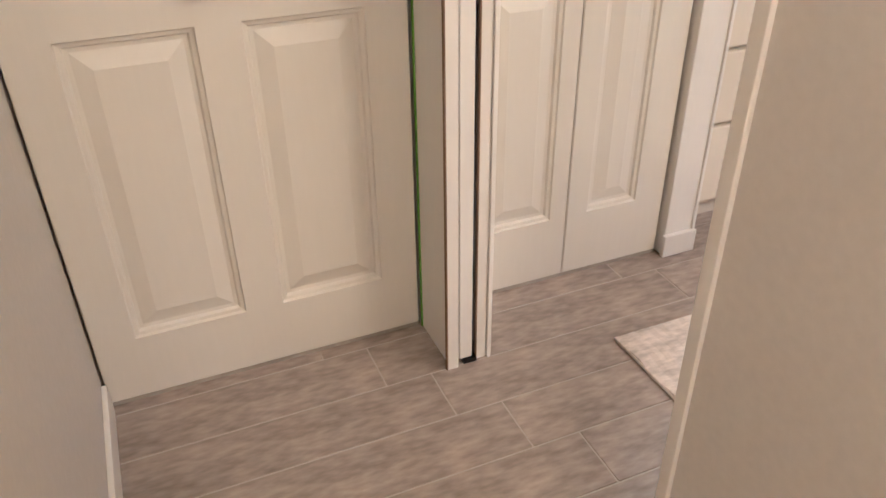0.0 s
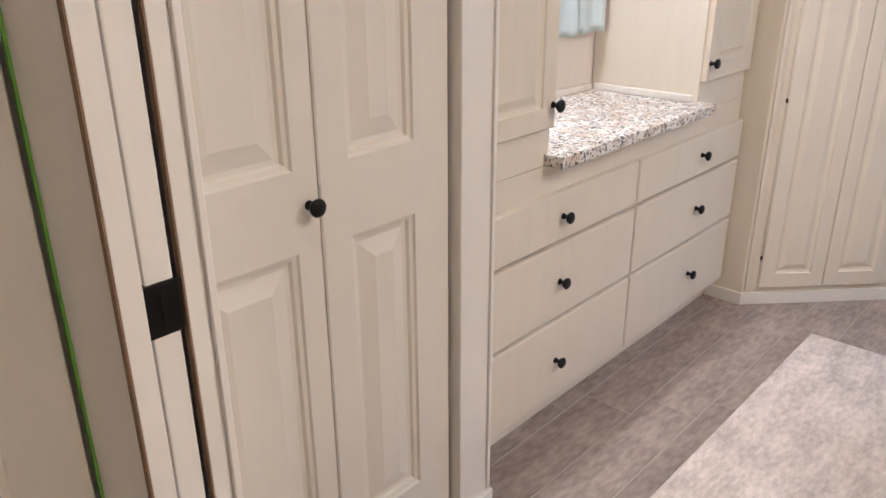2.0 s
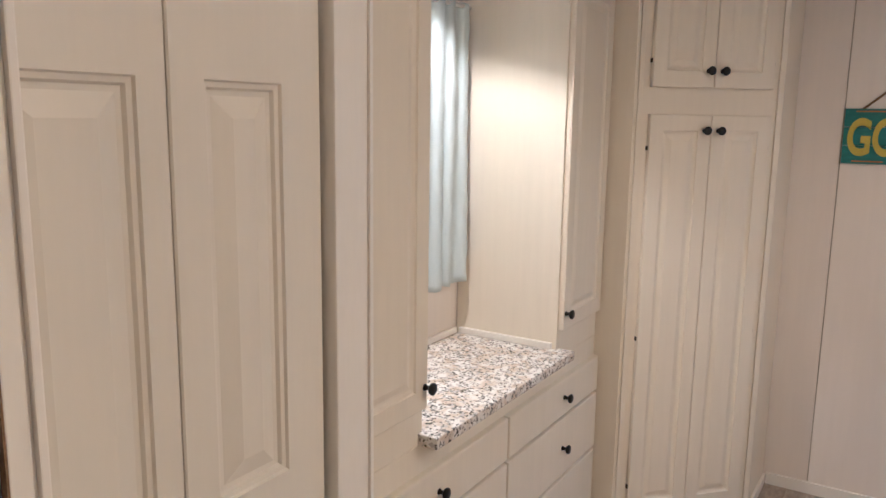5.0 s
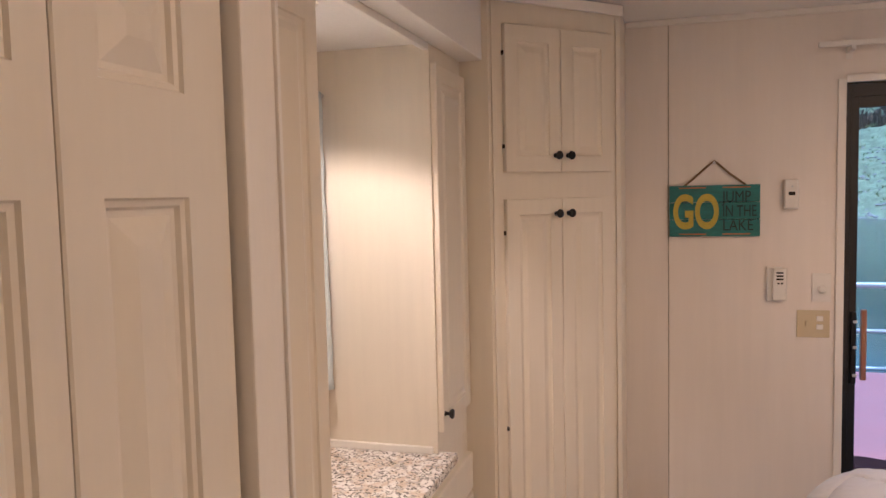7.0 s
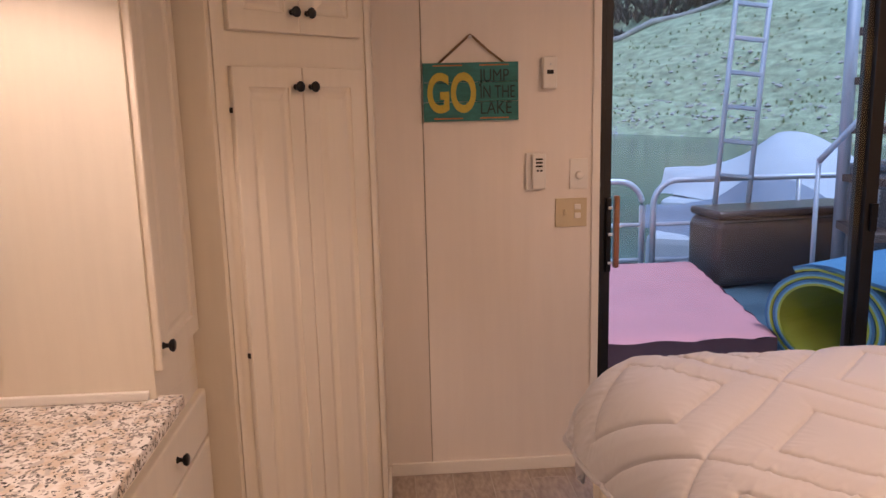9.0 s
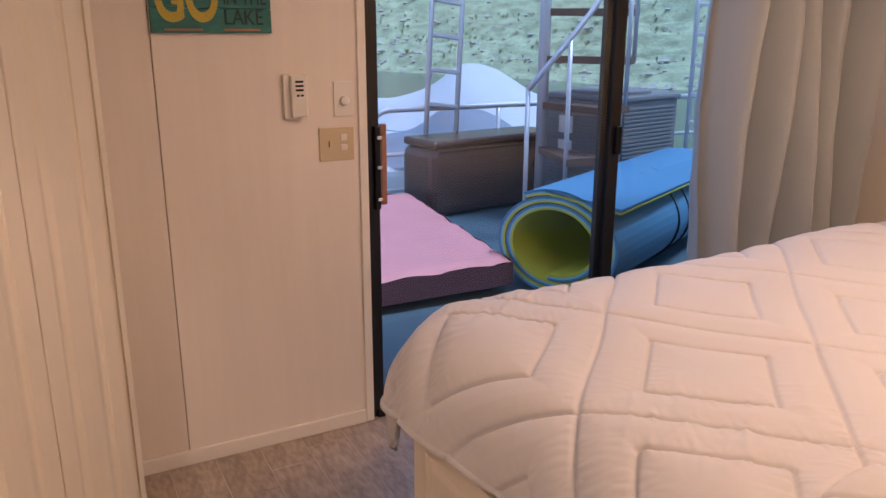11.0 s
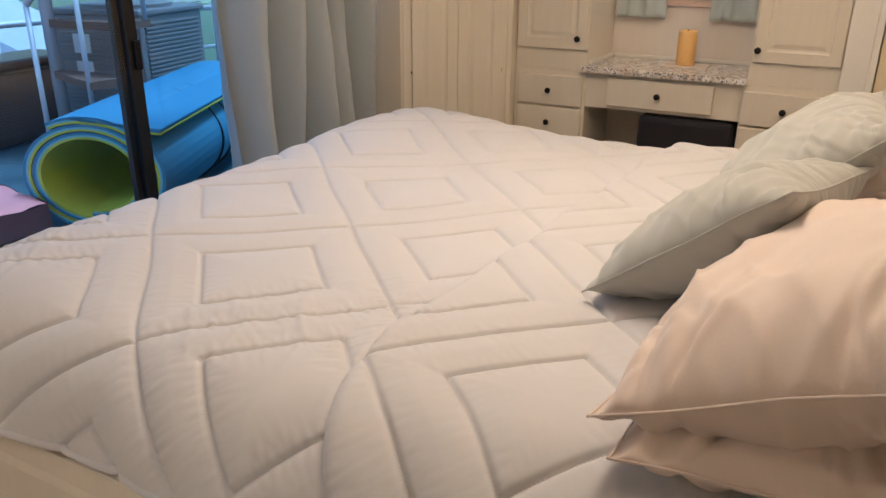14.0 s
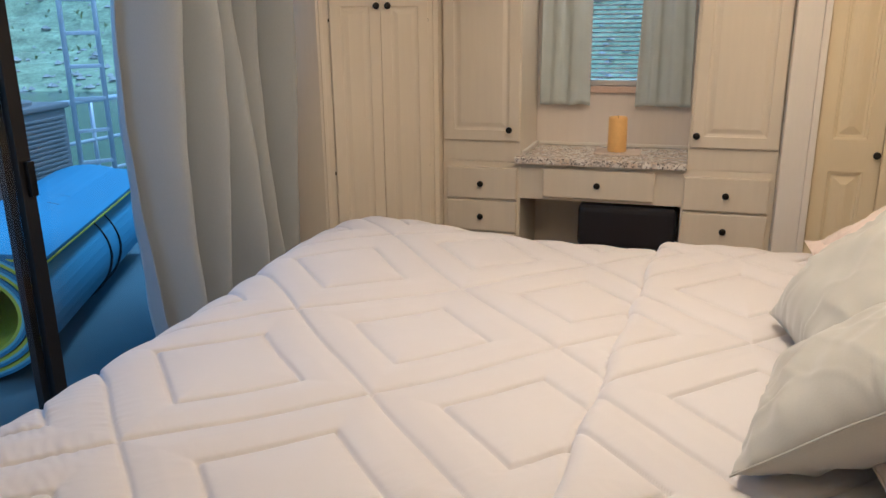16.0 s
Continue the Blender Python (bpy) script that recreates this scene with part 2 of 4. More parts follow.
def box(x0, y0, z0, x1, y1, z1, bevel=0.0, bm=None, seg=2):
    own = bmesh.new()
    bmesh.ops.create_cube(own, size=1, matrix=Matrix.Translation(((x0 + x1) / 2, (y0 + y1) / 2, (z0 + z1) / 2)) @ Matrix.Diagonal((abs(x1 - x0), abs(y1 - y0), abs(z1 - z0), 1)))
    if bevel:
        bmesh.ops.bevel(own, geom=own.edges[:], offset=bevel, segments=seg, affect="EDGES", profile=0.6)
    return own if bm is None else join(bm, own)


def join(bm, other):
    table = {}
    for v in other.verts:
        table[v] = bm.verts.new(v.co)
    for f in other.faces:
        try:
            bm.faces.new([table[v] for v in f.verts]).material_index = f.material_index
        except ValueError:
            pass
    other.free()
    return bm


def tube(points, radius, sides=10, bm=None, closed=False):
    """A round bar along a line of points."""
    own = bmesh.new() if bm is None else bm
    pts = [Vector(p) for p in points]
    rings = []
    n = len(pts)
    for i, p in enumerate(pts):
        d = (pts[(i + 1) % n] - pts[i - 1]) if closed else (pts[min(i + 1, n - 1)] - pts[max(i - 1, 0)])
        d.normalize()
        side = d.cross(Vector((0, 0, 1)))
        if side.length < 0.05:
            side = d.cross(Vector((0, 1, 0)))
        side.normalize()
        up = side.cross(d)
        r = radius[i] if isinstance(radius, (list, tuple)) else radius
        rings.append([own.verts.new(p + r * (math.cos(2 * math.pi * k / sides) * side + math.sin(2 * math.pi * k / sides) * up)) for k in range(sides)])
    pairs = list(zip(rings, rings[1:])) + ([(rings[-1], rings[0])] if closed else [])
    for a, b in pairs:
        for k in range(sides):
            own.faces.new((a[k], a[(k + 1) % sides], b[(k + 1) % sides], b[k]))
    if not closed:
        own.faces.new(rings[0])
        own.faces.new(rings[-1])
    return own


def lathe(profile, sides=24, axis="z"):
    """A turned piece: (radius, height) pairs about an axis."""
    bm = bmesh.new()
    rings = []
    for r, h in profile:
        ring = []
        for k in range(sides):
            c, s = r * math.cos(2 * math.pi * k / sides), r * math.sin(2 * math.pi * k / sides)
            ring.append(bm.verts.new((c, s, h) if axis == "z" else (c, h, s)))
        rings.append(ring)
    for a, b in zip(rings, rings[1:]):
        for k in range(sides):
            bm.faces.new((a[k], a[(k + 1) % sides], b[(k + 1) % sides], b[k]))
    bm.faces.new(rings[0])
    bm.faces.new(rings[-1])
    return bm


RAISED = ((0.0, 0.0), (0.003, 0.006), (0.011, 0.008), (0.015, 0.015), (0.024, 0.016), (0.060, 0.004))
LOW = ((0.0, 0.0), (0.003, 0.005), (0.012, 0.0085), (0.018, 0.0085), (0.038, 0.0015))


def panel_slab(w, h, thick, panels, rings=RAISED, edge=0.003):
    """A slab, front at y = 0 towards -y, with fielded panels (x0, z0, x1, z1) sunk in its front."""
    bm = bmesh.new()
    xs = sorted({0.0 + edge, w - edge, *[p[0] for p in panels], *[p[2] for p in panels]})
    zs = sorted({0.0 + edge, h - edge, *[p[1] for p in panels], *[p[3] for p in panels]})
    for x0, x1 in zip(xs, xs[1:]):
        for z0, z1 in zip(zs, zs[1:]):
            mid = ((x0 + x1) / 2, (z0 + z1) / 2)
            if any(p[0] < mid[0] < p[2] and p[1] < mid[1] < p[3] for p in panels):
                continue
            bm.faces.new([bm.verts.new(c) for c in ((x0, 0, z0), (x1, 0, z0), (x1, 0, z1), (x0, 0, z1))])
    for x0, z0, x1, z1 in panels:
        last = None
        for inset, depth in rings:
            ring = [bm.verts.new(c) for c in ((x0 + inset, depth, z0 + inset), (x1 - inset, depth, z0 + inset), (x1 - inset, depth, z1 - inset), (x0 + inset, depth, z1 - inset))]
            if last:
                for k in range(4):
                    bm.faces.new((last[k], last[(k + 1) % 4], ring[(k + 1) % 4], ring[k]))
            last = ring
        bm.faces.new(last)
    a = [bm.verts.new(c) for c in ((edge, 0, edge), (w - edge, 0, edge), (w - edge, 0, h - edge), (edge, 0, h - edge))]
    b = [bm.verts.new(c) for c in ((0, edge, 0), (w, edge, 0), (w, edge, h), (0, edge, h))]
    c = [bm.verts.new(q) for q in ((0, thick, 0), (w, thick, 0), (w, thick, h), (0, thick, h))]
    for p, q in ((a, b), (b, c)):
        for k in range(4):
            bm.faces.new((p[k], p[(k + 1) % 4], q[(k + 1) % 4], q[k]))
    bm.faces.new(c)
    bmesh.ops.remove_doubles(bm, verts=bm.verts, dist=0.0004)
    return bm


KNOB = None


def knob(parent, x, z, y=0.0):
    """A small round black pull, its foot on the plane y and pointing to -y."""
    global KNOB
    if KNOB is None:
        KNOB = mesh_of("knob", lathe(((0.009, 0.0), (0.009, -0.002), (0.006, -0.006), (0.006, -0.014), (0.013, -0.018), (0.0165, -0.023), (0.0165, -0.027), (0.013, -0.030), (0.004, -0.031)), 20, "y"), BLACK, True)
    ob = new("knob", KNOB)
    ob.parent = parent
    ob.matrix_local = pose(x, y, z)
    ob["label"] = "round matte black metal knob"
    return ob


SOUTH = -1.2        # the room mirrors about y = -0.6


def facing(x, y, turn):
    return pose(x, y, 0, 0, 0, turn)


# ---------------------------------------------------------------- structure
def structure(name, bm, mat, label, category="wall", smooth=False):
    ob = part(name, bm, mat, None, "", smooth)
    return tagged(ob, label, category, kind="structure")


bm = box(-0.42, -3.6, -0.12, 4.06, 2.4, -0.0016)
FLOOR = structure("floor", bm, GROUT, "greige wood-look plank tile floor with pale grout", "floor")
structure("ceiling", box(-0.42, -3.6, 2.45, 4.06, 2.4, 2.55), CEIL, "flat white painted ceiling", "ceiling")

# hall and partition
structure("wall_hall_west", box(-0.34, -1.6, -0.006, -0.222, 2.12, 2.45), HALLW, "smooth greige painted hall wall")
structure("wall_hall_south", box(-0.222, -1.6, -0.006, 0.60, -1.48, 2.45), HALLW, "smooth greige painted hall end wall")
bm = box(0.604, -3.32, -0.006, 0.72, 0.592, 2.45)
box(0.604, 0.592, 2.06, 0.72, 1.372, 2.45, bm=bm)
structure("wall_partition", bm, HALLW, "greige partition wall with a pocket doorway")
bm = box(0.595, 0.578, -0.006, 0.604, 0.600, 2.06, 0.002)
box(0.604, 0.592, -0.006, 0.724, 0.600, 2.06, bm=bm)
structure("trim_doorway_south", bm, TRIM, "thin white corner strip on the doorway edge", "trim")
bm = box(0.590, 1.372, -0.006, 0.606, 1.72, 2.45)
structure("wall_stub_west", bm, TRIM, "white side board of the pocket-door wall")
bm = box(0.690, 1.385, -0.006, 0.705, 1.72, 2.45)
structure("wall_stub_east", bm, TRIM, "white side board of the pocket-door wall")
# solid core; its darker colour stands for the shade inside the pocket
structure("wall_stub_core", box(0.606, 1.50, -0.006, 0.690, 1.72, 2.45), GROOVE, "core of the pocket-door wall, coloured dark for the pocket's shade")
bm = box(0.580, 1.362, 0.0, 0.609, 1.372, 2.06, 0.002)
structure("trim_pocket_west", bm, TRIM, "narrow white door stop with raw brown edge", "trim")
bm = box(0.688, 1.378, 0.0, 0.700, 1.385, 2.06, 0.001)
box(0.6645, 1.374, 0.0, 0.6885, 1.384, 2.06, 0.002, bm)
box(0.700, 1.378, 0.0, 0.708, 1.392, 2.06, 0.002, bm)
box(0.692, 1.368, 0.0, 0.702, 1.377, 2.06, 0.002, bm)
structure("trim_pocket_east", bm, TRIM, "moulded white casing of the pocket doorway", "trim")
structure("trim_pocket_raw_edge", box(0.5770, 1.3615, 0.0, 0.5798, 1.372, 2.06), ROPE, "raw brown edge of the door stop", "trim")
structure("trim_pocket_raw_edge_east", box(0.6615, 1.3735, 0.0, 0.6640, 1.384, 2.06), ROPE, "raw brown edge of the casing", "trim")
structure("trim_bifold_jamb_west", box(0.7055, 1.392, -0.006, 0.7085, 1.66, 2.45), TRIM, "white jamb beside the bifold closet", "trim")

# north front, closets and walls behind the cabinets
structure("trim_post_north", box(1.402, 1.587, 0.0, 1.503, 2.12, 2.45, 0.004), TRIM, "white painted post between closet and dresser", "trim")
structure("trim_post_edge_north", box(1.498, 1.580, 0.075, 1.509, 1.70, 2.20, 0.003), TRIM, "thin moulding on the post corner", "trim")
structure("trim_post_south", box(1.325, -3.32, 0.0, 1.435, -2.78, 2.45, 0.004), TRIM, "white painted post between closet and dresser", "trim")
structure("trim_post_casing_south", box(1.296, -2.80, 0.0, 1.325, -2.765, 2.10, 0.004), TRIM, "white closet casing", "trim")
structure("baseboard_post_north", box(1.394, 1.572, 0.0, 1.512, 1.589, 0.075, 0.004), TRIM, "small white baseboard on the post", "baseboard")
structure("wall_header_north", box(0.7085, 1.614, 2.09, 1.402, 1.71, 2.45), TRIM, "white header above the bifold closet")
structure("wall_header_hall", box(-0.222, 1.56, 2.09, 0.59, 1.66, 2.45), HALLW, "header above the hall closet")
structure("wall_header_south", box(0.72, -2.90, 2.09, 1.325, -2.80, 2.45), TRIM, "white header above the south bifold closet")


def wall_with_window(name, y0, y1, wx0, wx1, wz0, wz1):
    bm = box(-0.34, y0, -0.006, wx0, y1, 2.45)
    box(wx1, y0, -0.006, 3.95, y1, 2.45, bm=bm)
    box(wx0, y0, -0.006, wx1, y1, wz0, bm=bm)
    box(wx0, y0, wz1, wx1, y1, 2.45, bm=bm)
    return structure(name, bm, WALL, "whitewashed panel wall with a small window")


wall_with_window("wall_north", 2.12, 2.22, 1.98, 2.64, 1.20, 1.95)
wall_with_window("wall_south", -3.42, -3.32, 1.94, 2.60, 1.20, 1.95)

# east wall, panelled, with the sliding door opening
EX = 3.95
bm = box(EX + 0.006, 0.275, -0.006, 4.06, 2.22, 2.45)
box(EX + 0.006, -3.42, -0.006, 4.06, -2.02, 2.45, bm=bm)
box(EX + 0.006, -2.02, 2.135, 4.06, 0.275, 2.45, bm=bm)
structure("wall_east", bm, GROOVE, "backing of the panelled east wall")
for i, (a, b) in enumerate(((0.275, 0.969), (0.973, 1.70))):
    structure("wall_east_panel_%d" % (i + 1), box(EX, a, 0.0, EX + 0.006, b, 2.45, 0.001), WALL, "whitewashed vertical wall panel")
structure("wall_east_panel_3", box(EX, -3.3, 0.0, EX + 0.006, -2.02, 2.45), WALL, "whitewashed vertical wall panel")
structure("wall_east_panel_4", box(EX, -2.02, 2.135, EX + 0.006, 0.275, 2.45), WALL, "whitewashed panel above the sliding door")
structure("baseboard_east", box(EX - 0.014, 0.292, 0.0, EX, 1.145, 0.055, 0.004), TRIM, "low cream baseboard", "baseboard")
structure("trim_ceiling_east", box(EX - 0.02, -2.3, 2.425, EX, 1.15, 2.45, 0.004), TRIM, "thin ceiling moulding", "trim")
bm = box(EX - 0.010, 0.258, 0.0, EX + 0.002, 0.290, 2.150, 0.003)
box(EX - 0.010, -2.03, 2.135, EX + 0.002, 0.258, 2.165, 0.003, bm)
structure("trim_sliding_door", bm, TRIM, "cream casing round the sliding door", "trim")
structure("trim_east_corner_batten", box(EX - 0.012, -2.45, 0.0, EX, -2.40, 2.45, 0.004), TRIM, "cream batten at the curtain side", "trim")


# ---------------------------------------------------------------- sliding glass door
def sliding_door():
    t = thing("door_1", "black-framed sliding glass patio door, closed", "sliding door", kind="structure")
    x0, x1 = 3.962, 4.03
    part("door_frame", box(x0, 0.235, 0.0, x1, 0.260, 2.130, 0.002), DARK, t)
    part("door_frame", box(x0, -2.02, 0.0, x1, -1.98, 2.130, 0.002), DARK, t)
    part("head_rail", box(x0, -1.98, 2.075, x1, 0.235, 2.130, 0.002), DARK, t)
    part("sill_track", box(x0 - 0.012, -1.98, 0.0, x1, 0.235, 0.035, 0.003), DARK, t)
    for a, b, dx in ((-0.94, 0.235, 0.0), (-1.98, -0.86, 0.034)):
        s = part("sash", box(x0 + dx + 0.002, a, 0.035, x0 + dx + 0.032, a + 0.055, 2.075, 0.002), DARK, t)
        bm = box(x0 + dx + 0.002, b - 0.030, 0.035, x0 + dx + 0.032, b, 2.075, 0.002)
        box(x0 + dx + 0.002, a + 0.055, 0.035, x0 + dx + 0.032, b - 0.030, 0.115, 0.002, bm)
        box(x0 + dx + 0.002, a + 0.055, 2.030, x0 + dx + 0.032, b - 0.030, 2.075, 0.002, bm)
        part("sash_rail", bm, DARK, s)
        g = part("pane", box(x0 + dx + 0.014, a + 0.05, 0.11, x0 + dx + 0.019, b - 0.025, 2.035), GLASS, t)
        g.visible_shadow = False
    part("meeting_latch", box(3.945, -0.935, 0.99, 3.964, -0.905, 1.11, 0.004), BLACK, t)
    h = part("handle", box(3.985, 0.150, 0.86, 4.012, 0.174, 1.17, 0.006), ORANGE, t, "orange-stained wooden pull handle")
    h.location.x = 0.03
    bm = box(3.946, 0.206, 0.86, 3.964, 0.228, 1.17, 0.004)
    part("lock_plate", bm, BLACK, t)
    for z in (0.90, 1.02, 1.13):
        part("screw_head", box(3.934, 0.205, z - 0.006, 3.941, 0.222, z + 0.006, 0.002), STEEL, t)


sliding_door()


# ---------------------------------------------------------------- bifold closets
def bifold(name, label, m, widths, height, knob_leaf, group="", paint=None, stiles=((0.066, 0.066), (0.066, 0.066))):
    """A pair of folding leaves, six fielded panels between them; local x runs along the front."""
    t = thing(name, label, "bifold door", m, group, "structure")
    x = 0.0
    for i, w in enumerate(widths):
        lead, tail = stiles[i]
        rows = ((0.195, 0.852), (1.0, 1.705), (1.845, height - 0.09))
        leaf = part("leaf", panel_slab(w - 0.003, height - 0.012, 0.034, [(lead, a, w - 0.003 - tail, b) for a, b in rows]), paint or PAINT, t, at=pose(x, 0, 0.012))
        x += w
        if i == knob_leaf:
            knob(leaf, w - 0.026, 0.935)
    # added strip under the leaves, coloured as the shade of the floor gap
    part("gap_shade_strip", box(0.0, 0.004, 0.0, x, 0.034, 0.010), GROOVE, t)
    return t


bifold("door_2", "cream six-panel bifold closet door, shut, black knob", pose(0.710, 1.612, 0.0), (0.348, 0.336), 2.085, 0, stiles=((0.084, 0.052), (0.066, 0.100)))
hall = thing("door_3", "cream six-panel hall closet door, shut, black knob", "door", pose(-0.215, 1.565, 0.0), kind="structure")
leaf = part("leaf", panel_slab(0.796, 2.073, 0.034, [(a, c, b, d) for a, b in ((0.092, 0.350), (0.440, 0.698)) for c, d in ((0.170, 0.862), (1.0, 1.705), (1.845, 1.985))]), PAINT, hall, at=pose(0, 0, 0.012))
knob(leaf, 0.372, 0.935)
# same added strip: the shade below the hall leaf, given as a colour
part("gap_shade_strip", box(0.0, 0.004, 0.0, 0.796, 0.034, 0.010), GROOVE, hall)
bifold("door_4", "yellowish cream six-panel bifold closet door beside the desk", pose(1.292, -2.80, 0.0, 0, 0, 180), (0.28, 0.28), 2.085, 0, paint=YCREAM)
structure("trim_green_tape", box(0.586, 1.5575, 0.0, 0.5895, 1.5635, 2.09), GREEN, "strip of green painter's tape in the corner", "tape")


def pocket_door():
    t = thing("pocket_door", "white pocket door slid into its wall, black latch", "door")
    part("slab", box(0.618, 1.376, 0.012, 0.653, 1.48, 2.04, 0.003), TRIM, t)
    bm = box(0.613, 1.3735, 0.940, 0.657, 1.42, 1.008, 0.002)
    box(0.632, 1.372, 0.950, 0.639, 1.374, 0.998, bm=bm)
    part("latch", bm, BLACK, t, "black metal edge latch")
    part("floor_guide", box(0.626, 1.368, 0.0, 0.662, 1.40, 0.012), BLACK, t)


pocket_door()


# ---------------------------------------------------------------- built-in cabinets
def cabinet_door(parent, x0, z0, x1, z1, knob_at=None, rail=0.055, y=-0.019, mat=None, rings=LOW):
    d = part("door", panel_slab(x1 - x0, z1 - z0, 0.019, [(rail, rail, x1 - x0 - rail, z1 - z0 - rail)], rings), mat or WASH, parent, at=pose(x0, y, z0))
    if knob_at:
        knob(d, knob_at[0] - x0, knob_at[1] - z0)
    return d


def drawer(parent, x0, z0, x1, z1, knob_at=True):
    bm = box(0, 0, 0, x1 - x0, 0.024, z1 - z0)
    front = [f for f in bm.faces if f.normal.y < -0.5]
    bmesh.ops.bevel(bm, geom=list({e for f in front for e in f.edges}), offset=0.007, segments=3, affect="EDGES", profile=0.55)
    d = part("drawer", bm, WASH, parent, at=pose(x0, -0.024, z0))
    if knob_at:
        knob(d, (x1 - x0) / 2 if knob_at is True else knob_at - x0, (z1 - z0) / 2)
    return d


def upper_cabinet(name, m, x0, x1, knob_x, depth, low, label, skirt):
    """Tall wall cabinet on the dresser: carcass, plain skirt and one fielded door."""
    t = thing(name, label, "cabinet", m)
    part("body", box(x0, 0.0, low, x1, depth, 2.19, 0.0015), WASH, t)
    cabinet_door(t, x0 + 0.012, skirt, x1 - 0.004, 2.13, (knob_x, skirt + 0.06))
    return t


# north dresser: local origin on its front plane, x as in the room
N = pose(0, 1.705, 0)
dn = thing("dresser", "whitewashed built-in dresser with six drawers and black knobs", "dresser", N)
part("body", box(1.5105, 0.0, 0.075, 3.118, 0.412, 0.822, 0.0015), WASH, dn)
part("toe_kick", box(1.5105, 0.045, 0.0, 3.118, 0.40, 0.075), WASH, dn)
for z0, z1 in ((0.602, 0.742), (0.365, 0.590), (0.095, 0.353)):
    drawer(dn, 1.520, z0, 2.334, z1, 1.93)
    drawer(dn, 2.344, z0, 3.108, z1, 2.775)
gn = part("granite_counter", box(1.86, 1.645, 0.823, 2.765, 2.118, 0.856, 0.004), GRANITE)
tagged(gn, "speckled grey and white granite counter in the niche", "countertop")
upper_cabinet("wall_cabinet", N, 1.5105, 1.880, 1.862, 0.412, 0.823, "whitewashed tall wall cabinet with raised panel door", 0.925)
upper_cabinet("wall_cabinet", N, 2.738, 3.116, 2.765, 0.412, 0.823, "whitewashed tall wall cabinet with raised panel door", 0.925)
for a, b in (((2.722, 1.72), (2.738, 2.10)),):
    structure("trim_niche_base_north", box(a[0], a[1], 0.8565, b[0], b[1], 0.880, 0.004), TRIM, "small white cove strip above the counter", "trim")
structure("trim_niche_back_north", box(1.882, 2.104, 0.8565, 2.722, 2.12, 0.880, 0.004), TRIM, "small white cove strip above the counter", "trim")
structure("trim_niche_crown_north", box(1.882, 1.705, 2.168, 2.738, 1.725, 2.19, 0.003), TRIM, "thin strip under the soffit", "trim")

# soffits
structure("soffit_north", box(1.5035, 1.622, 2.19, 3.13, 2.12, 2.45, 0.003), CEIL, "boxed white soffit over the dresser", "soffit")
structure("soffit_south", box(1.436, -3.32, 2.19, 3.13, -2.80, 2.45, 0.003), CEIL, "boxed white soffit over the desk", "soffit")


def downlight(x, y, z):
    t = thing("downlight", "small round recessed white downlight, lit", "downlight", pose(x, y, z))
    part("trim_ring", lathe(((0.062, 0.0), (0.060, -0.008), (0.045, -0.010), (0.044, -0.002))), TRIM, t, smooth=True)
    part("bulb", lathe(((0.042, -0.001), (0.042, -0.003), (0.02, -0.0035))), GLOW, t, "lit bulb")


downlight(2.12, 1.86, 2.19)
for spot_x, spot_y in ((1.25, 0.80), (2.30, -0.05), (1.25, -2.0), (2.30, -1.25)):
    downlight(spot_x, spot_y, 2.45)

# south desk
S = pose(0, -2.865, 0, 0, 0, 180)       # local x = - room x


def s_box(x0, x1, y0, y1, z0, z1, bevel=0.0015):
    return box(-x1, y0, z0, -x0, y1, z1, bevel)


ds = thing("dresser", "whitewashed built-in vanity desk with side drawers and knee hole", "vanity", S)
part("body", s_box(2.690, 3.118, 0.0, 0.45, 0.06, 0.832), WASH, ds)
part("body", s_box(1.437, 1.865, 0.0, 0.45, 0.06, 0.832), WASH, ds)
part("apron", s_box(1.865, 2.690, 0.004, 0.024, 0.640, 0.832), WASH, ds)
part("toe_kick", s_box(2.690, 3.118, 0.045, 0.45, 0.0, 0.06), WASH, ds)
part("toe_kick", s_box(1.437, 1.865, 0.045, 0.45, 0.0, 0.06), WASH, ds)
for z0, z1 in ((0.632, 0.800), (0.452, 0.620), (0.270, 0.440), (0.085, 0.258)):
    drawer(ds, -3.090, z0, -2.705, z1)
    drawer(ds, -1.858, z0, -1.462, z1)
drawer(ds, -2.565, 0.660, -2.000, 0.810)
gs = part("granite_counter", box(1.85, -3.318, 0.833, 2.715, -2.82, 0.866, 0.004), GRANITE)
tagged(gs, "speckled grey and tan granite counter of the vanity", "countertop")
upper_cabinet("wall_cabinet", S, -3.116, -2.692, -2.745, 0.45, 0.833, "whitewashed tall wall cabinet above the vanity", 0.945)
upper_cabinet("wall_cabinet", S, -1.850, -1.437, -1.818, 0.45, 0.833, "whitewashed tall wall cabinet above the vanity", 0.945)
structure("trim_niche_base_south", box(2.674, -3.30, 0.8665, 2.690, -2.90, 0.890, 0.004), TRIM, "small cream cove strip above the counter", "trim")
structure("trim_niche_back_south", box(1.85, -3.32, 0.8665, 2.674, -3.306, 0.885, 0.004), TRIM, "small cream cove strip above the counter", "trim")


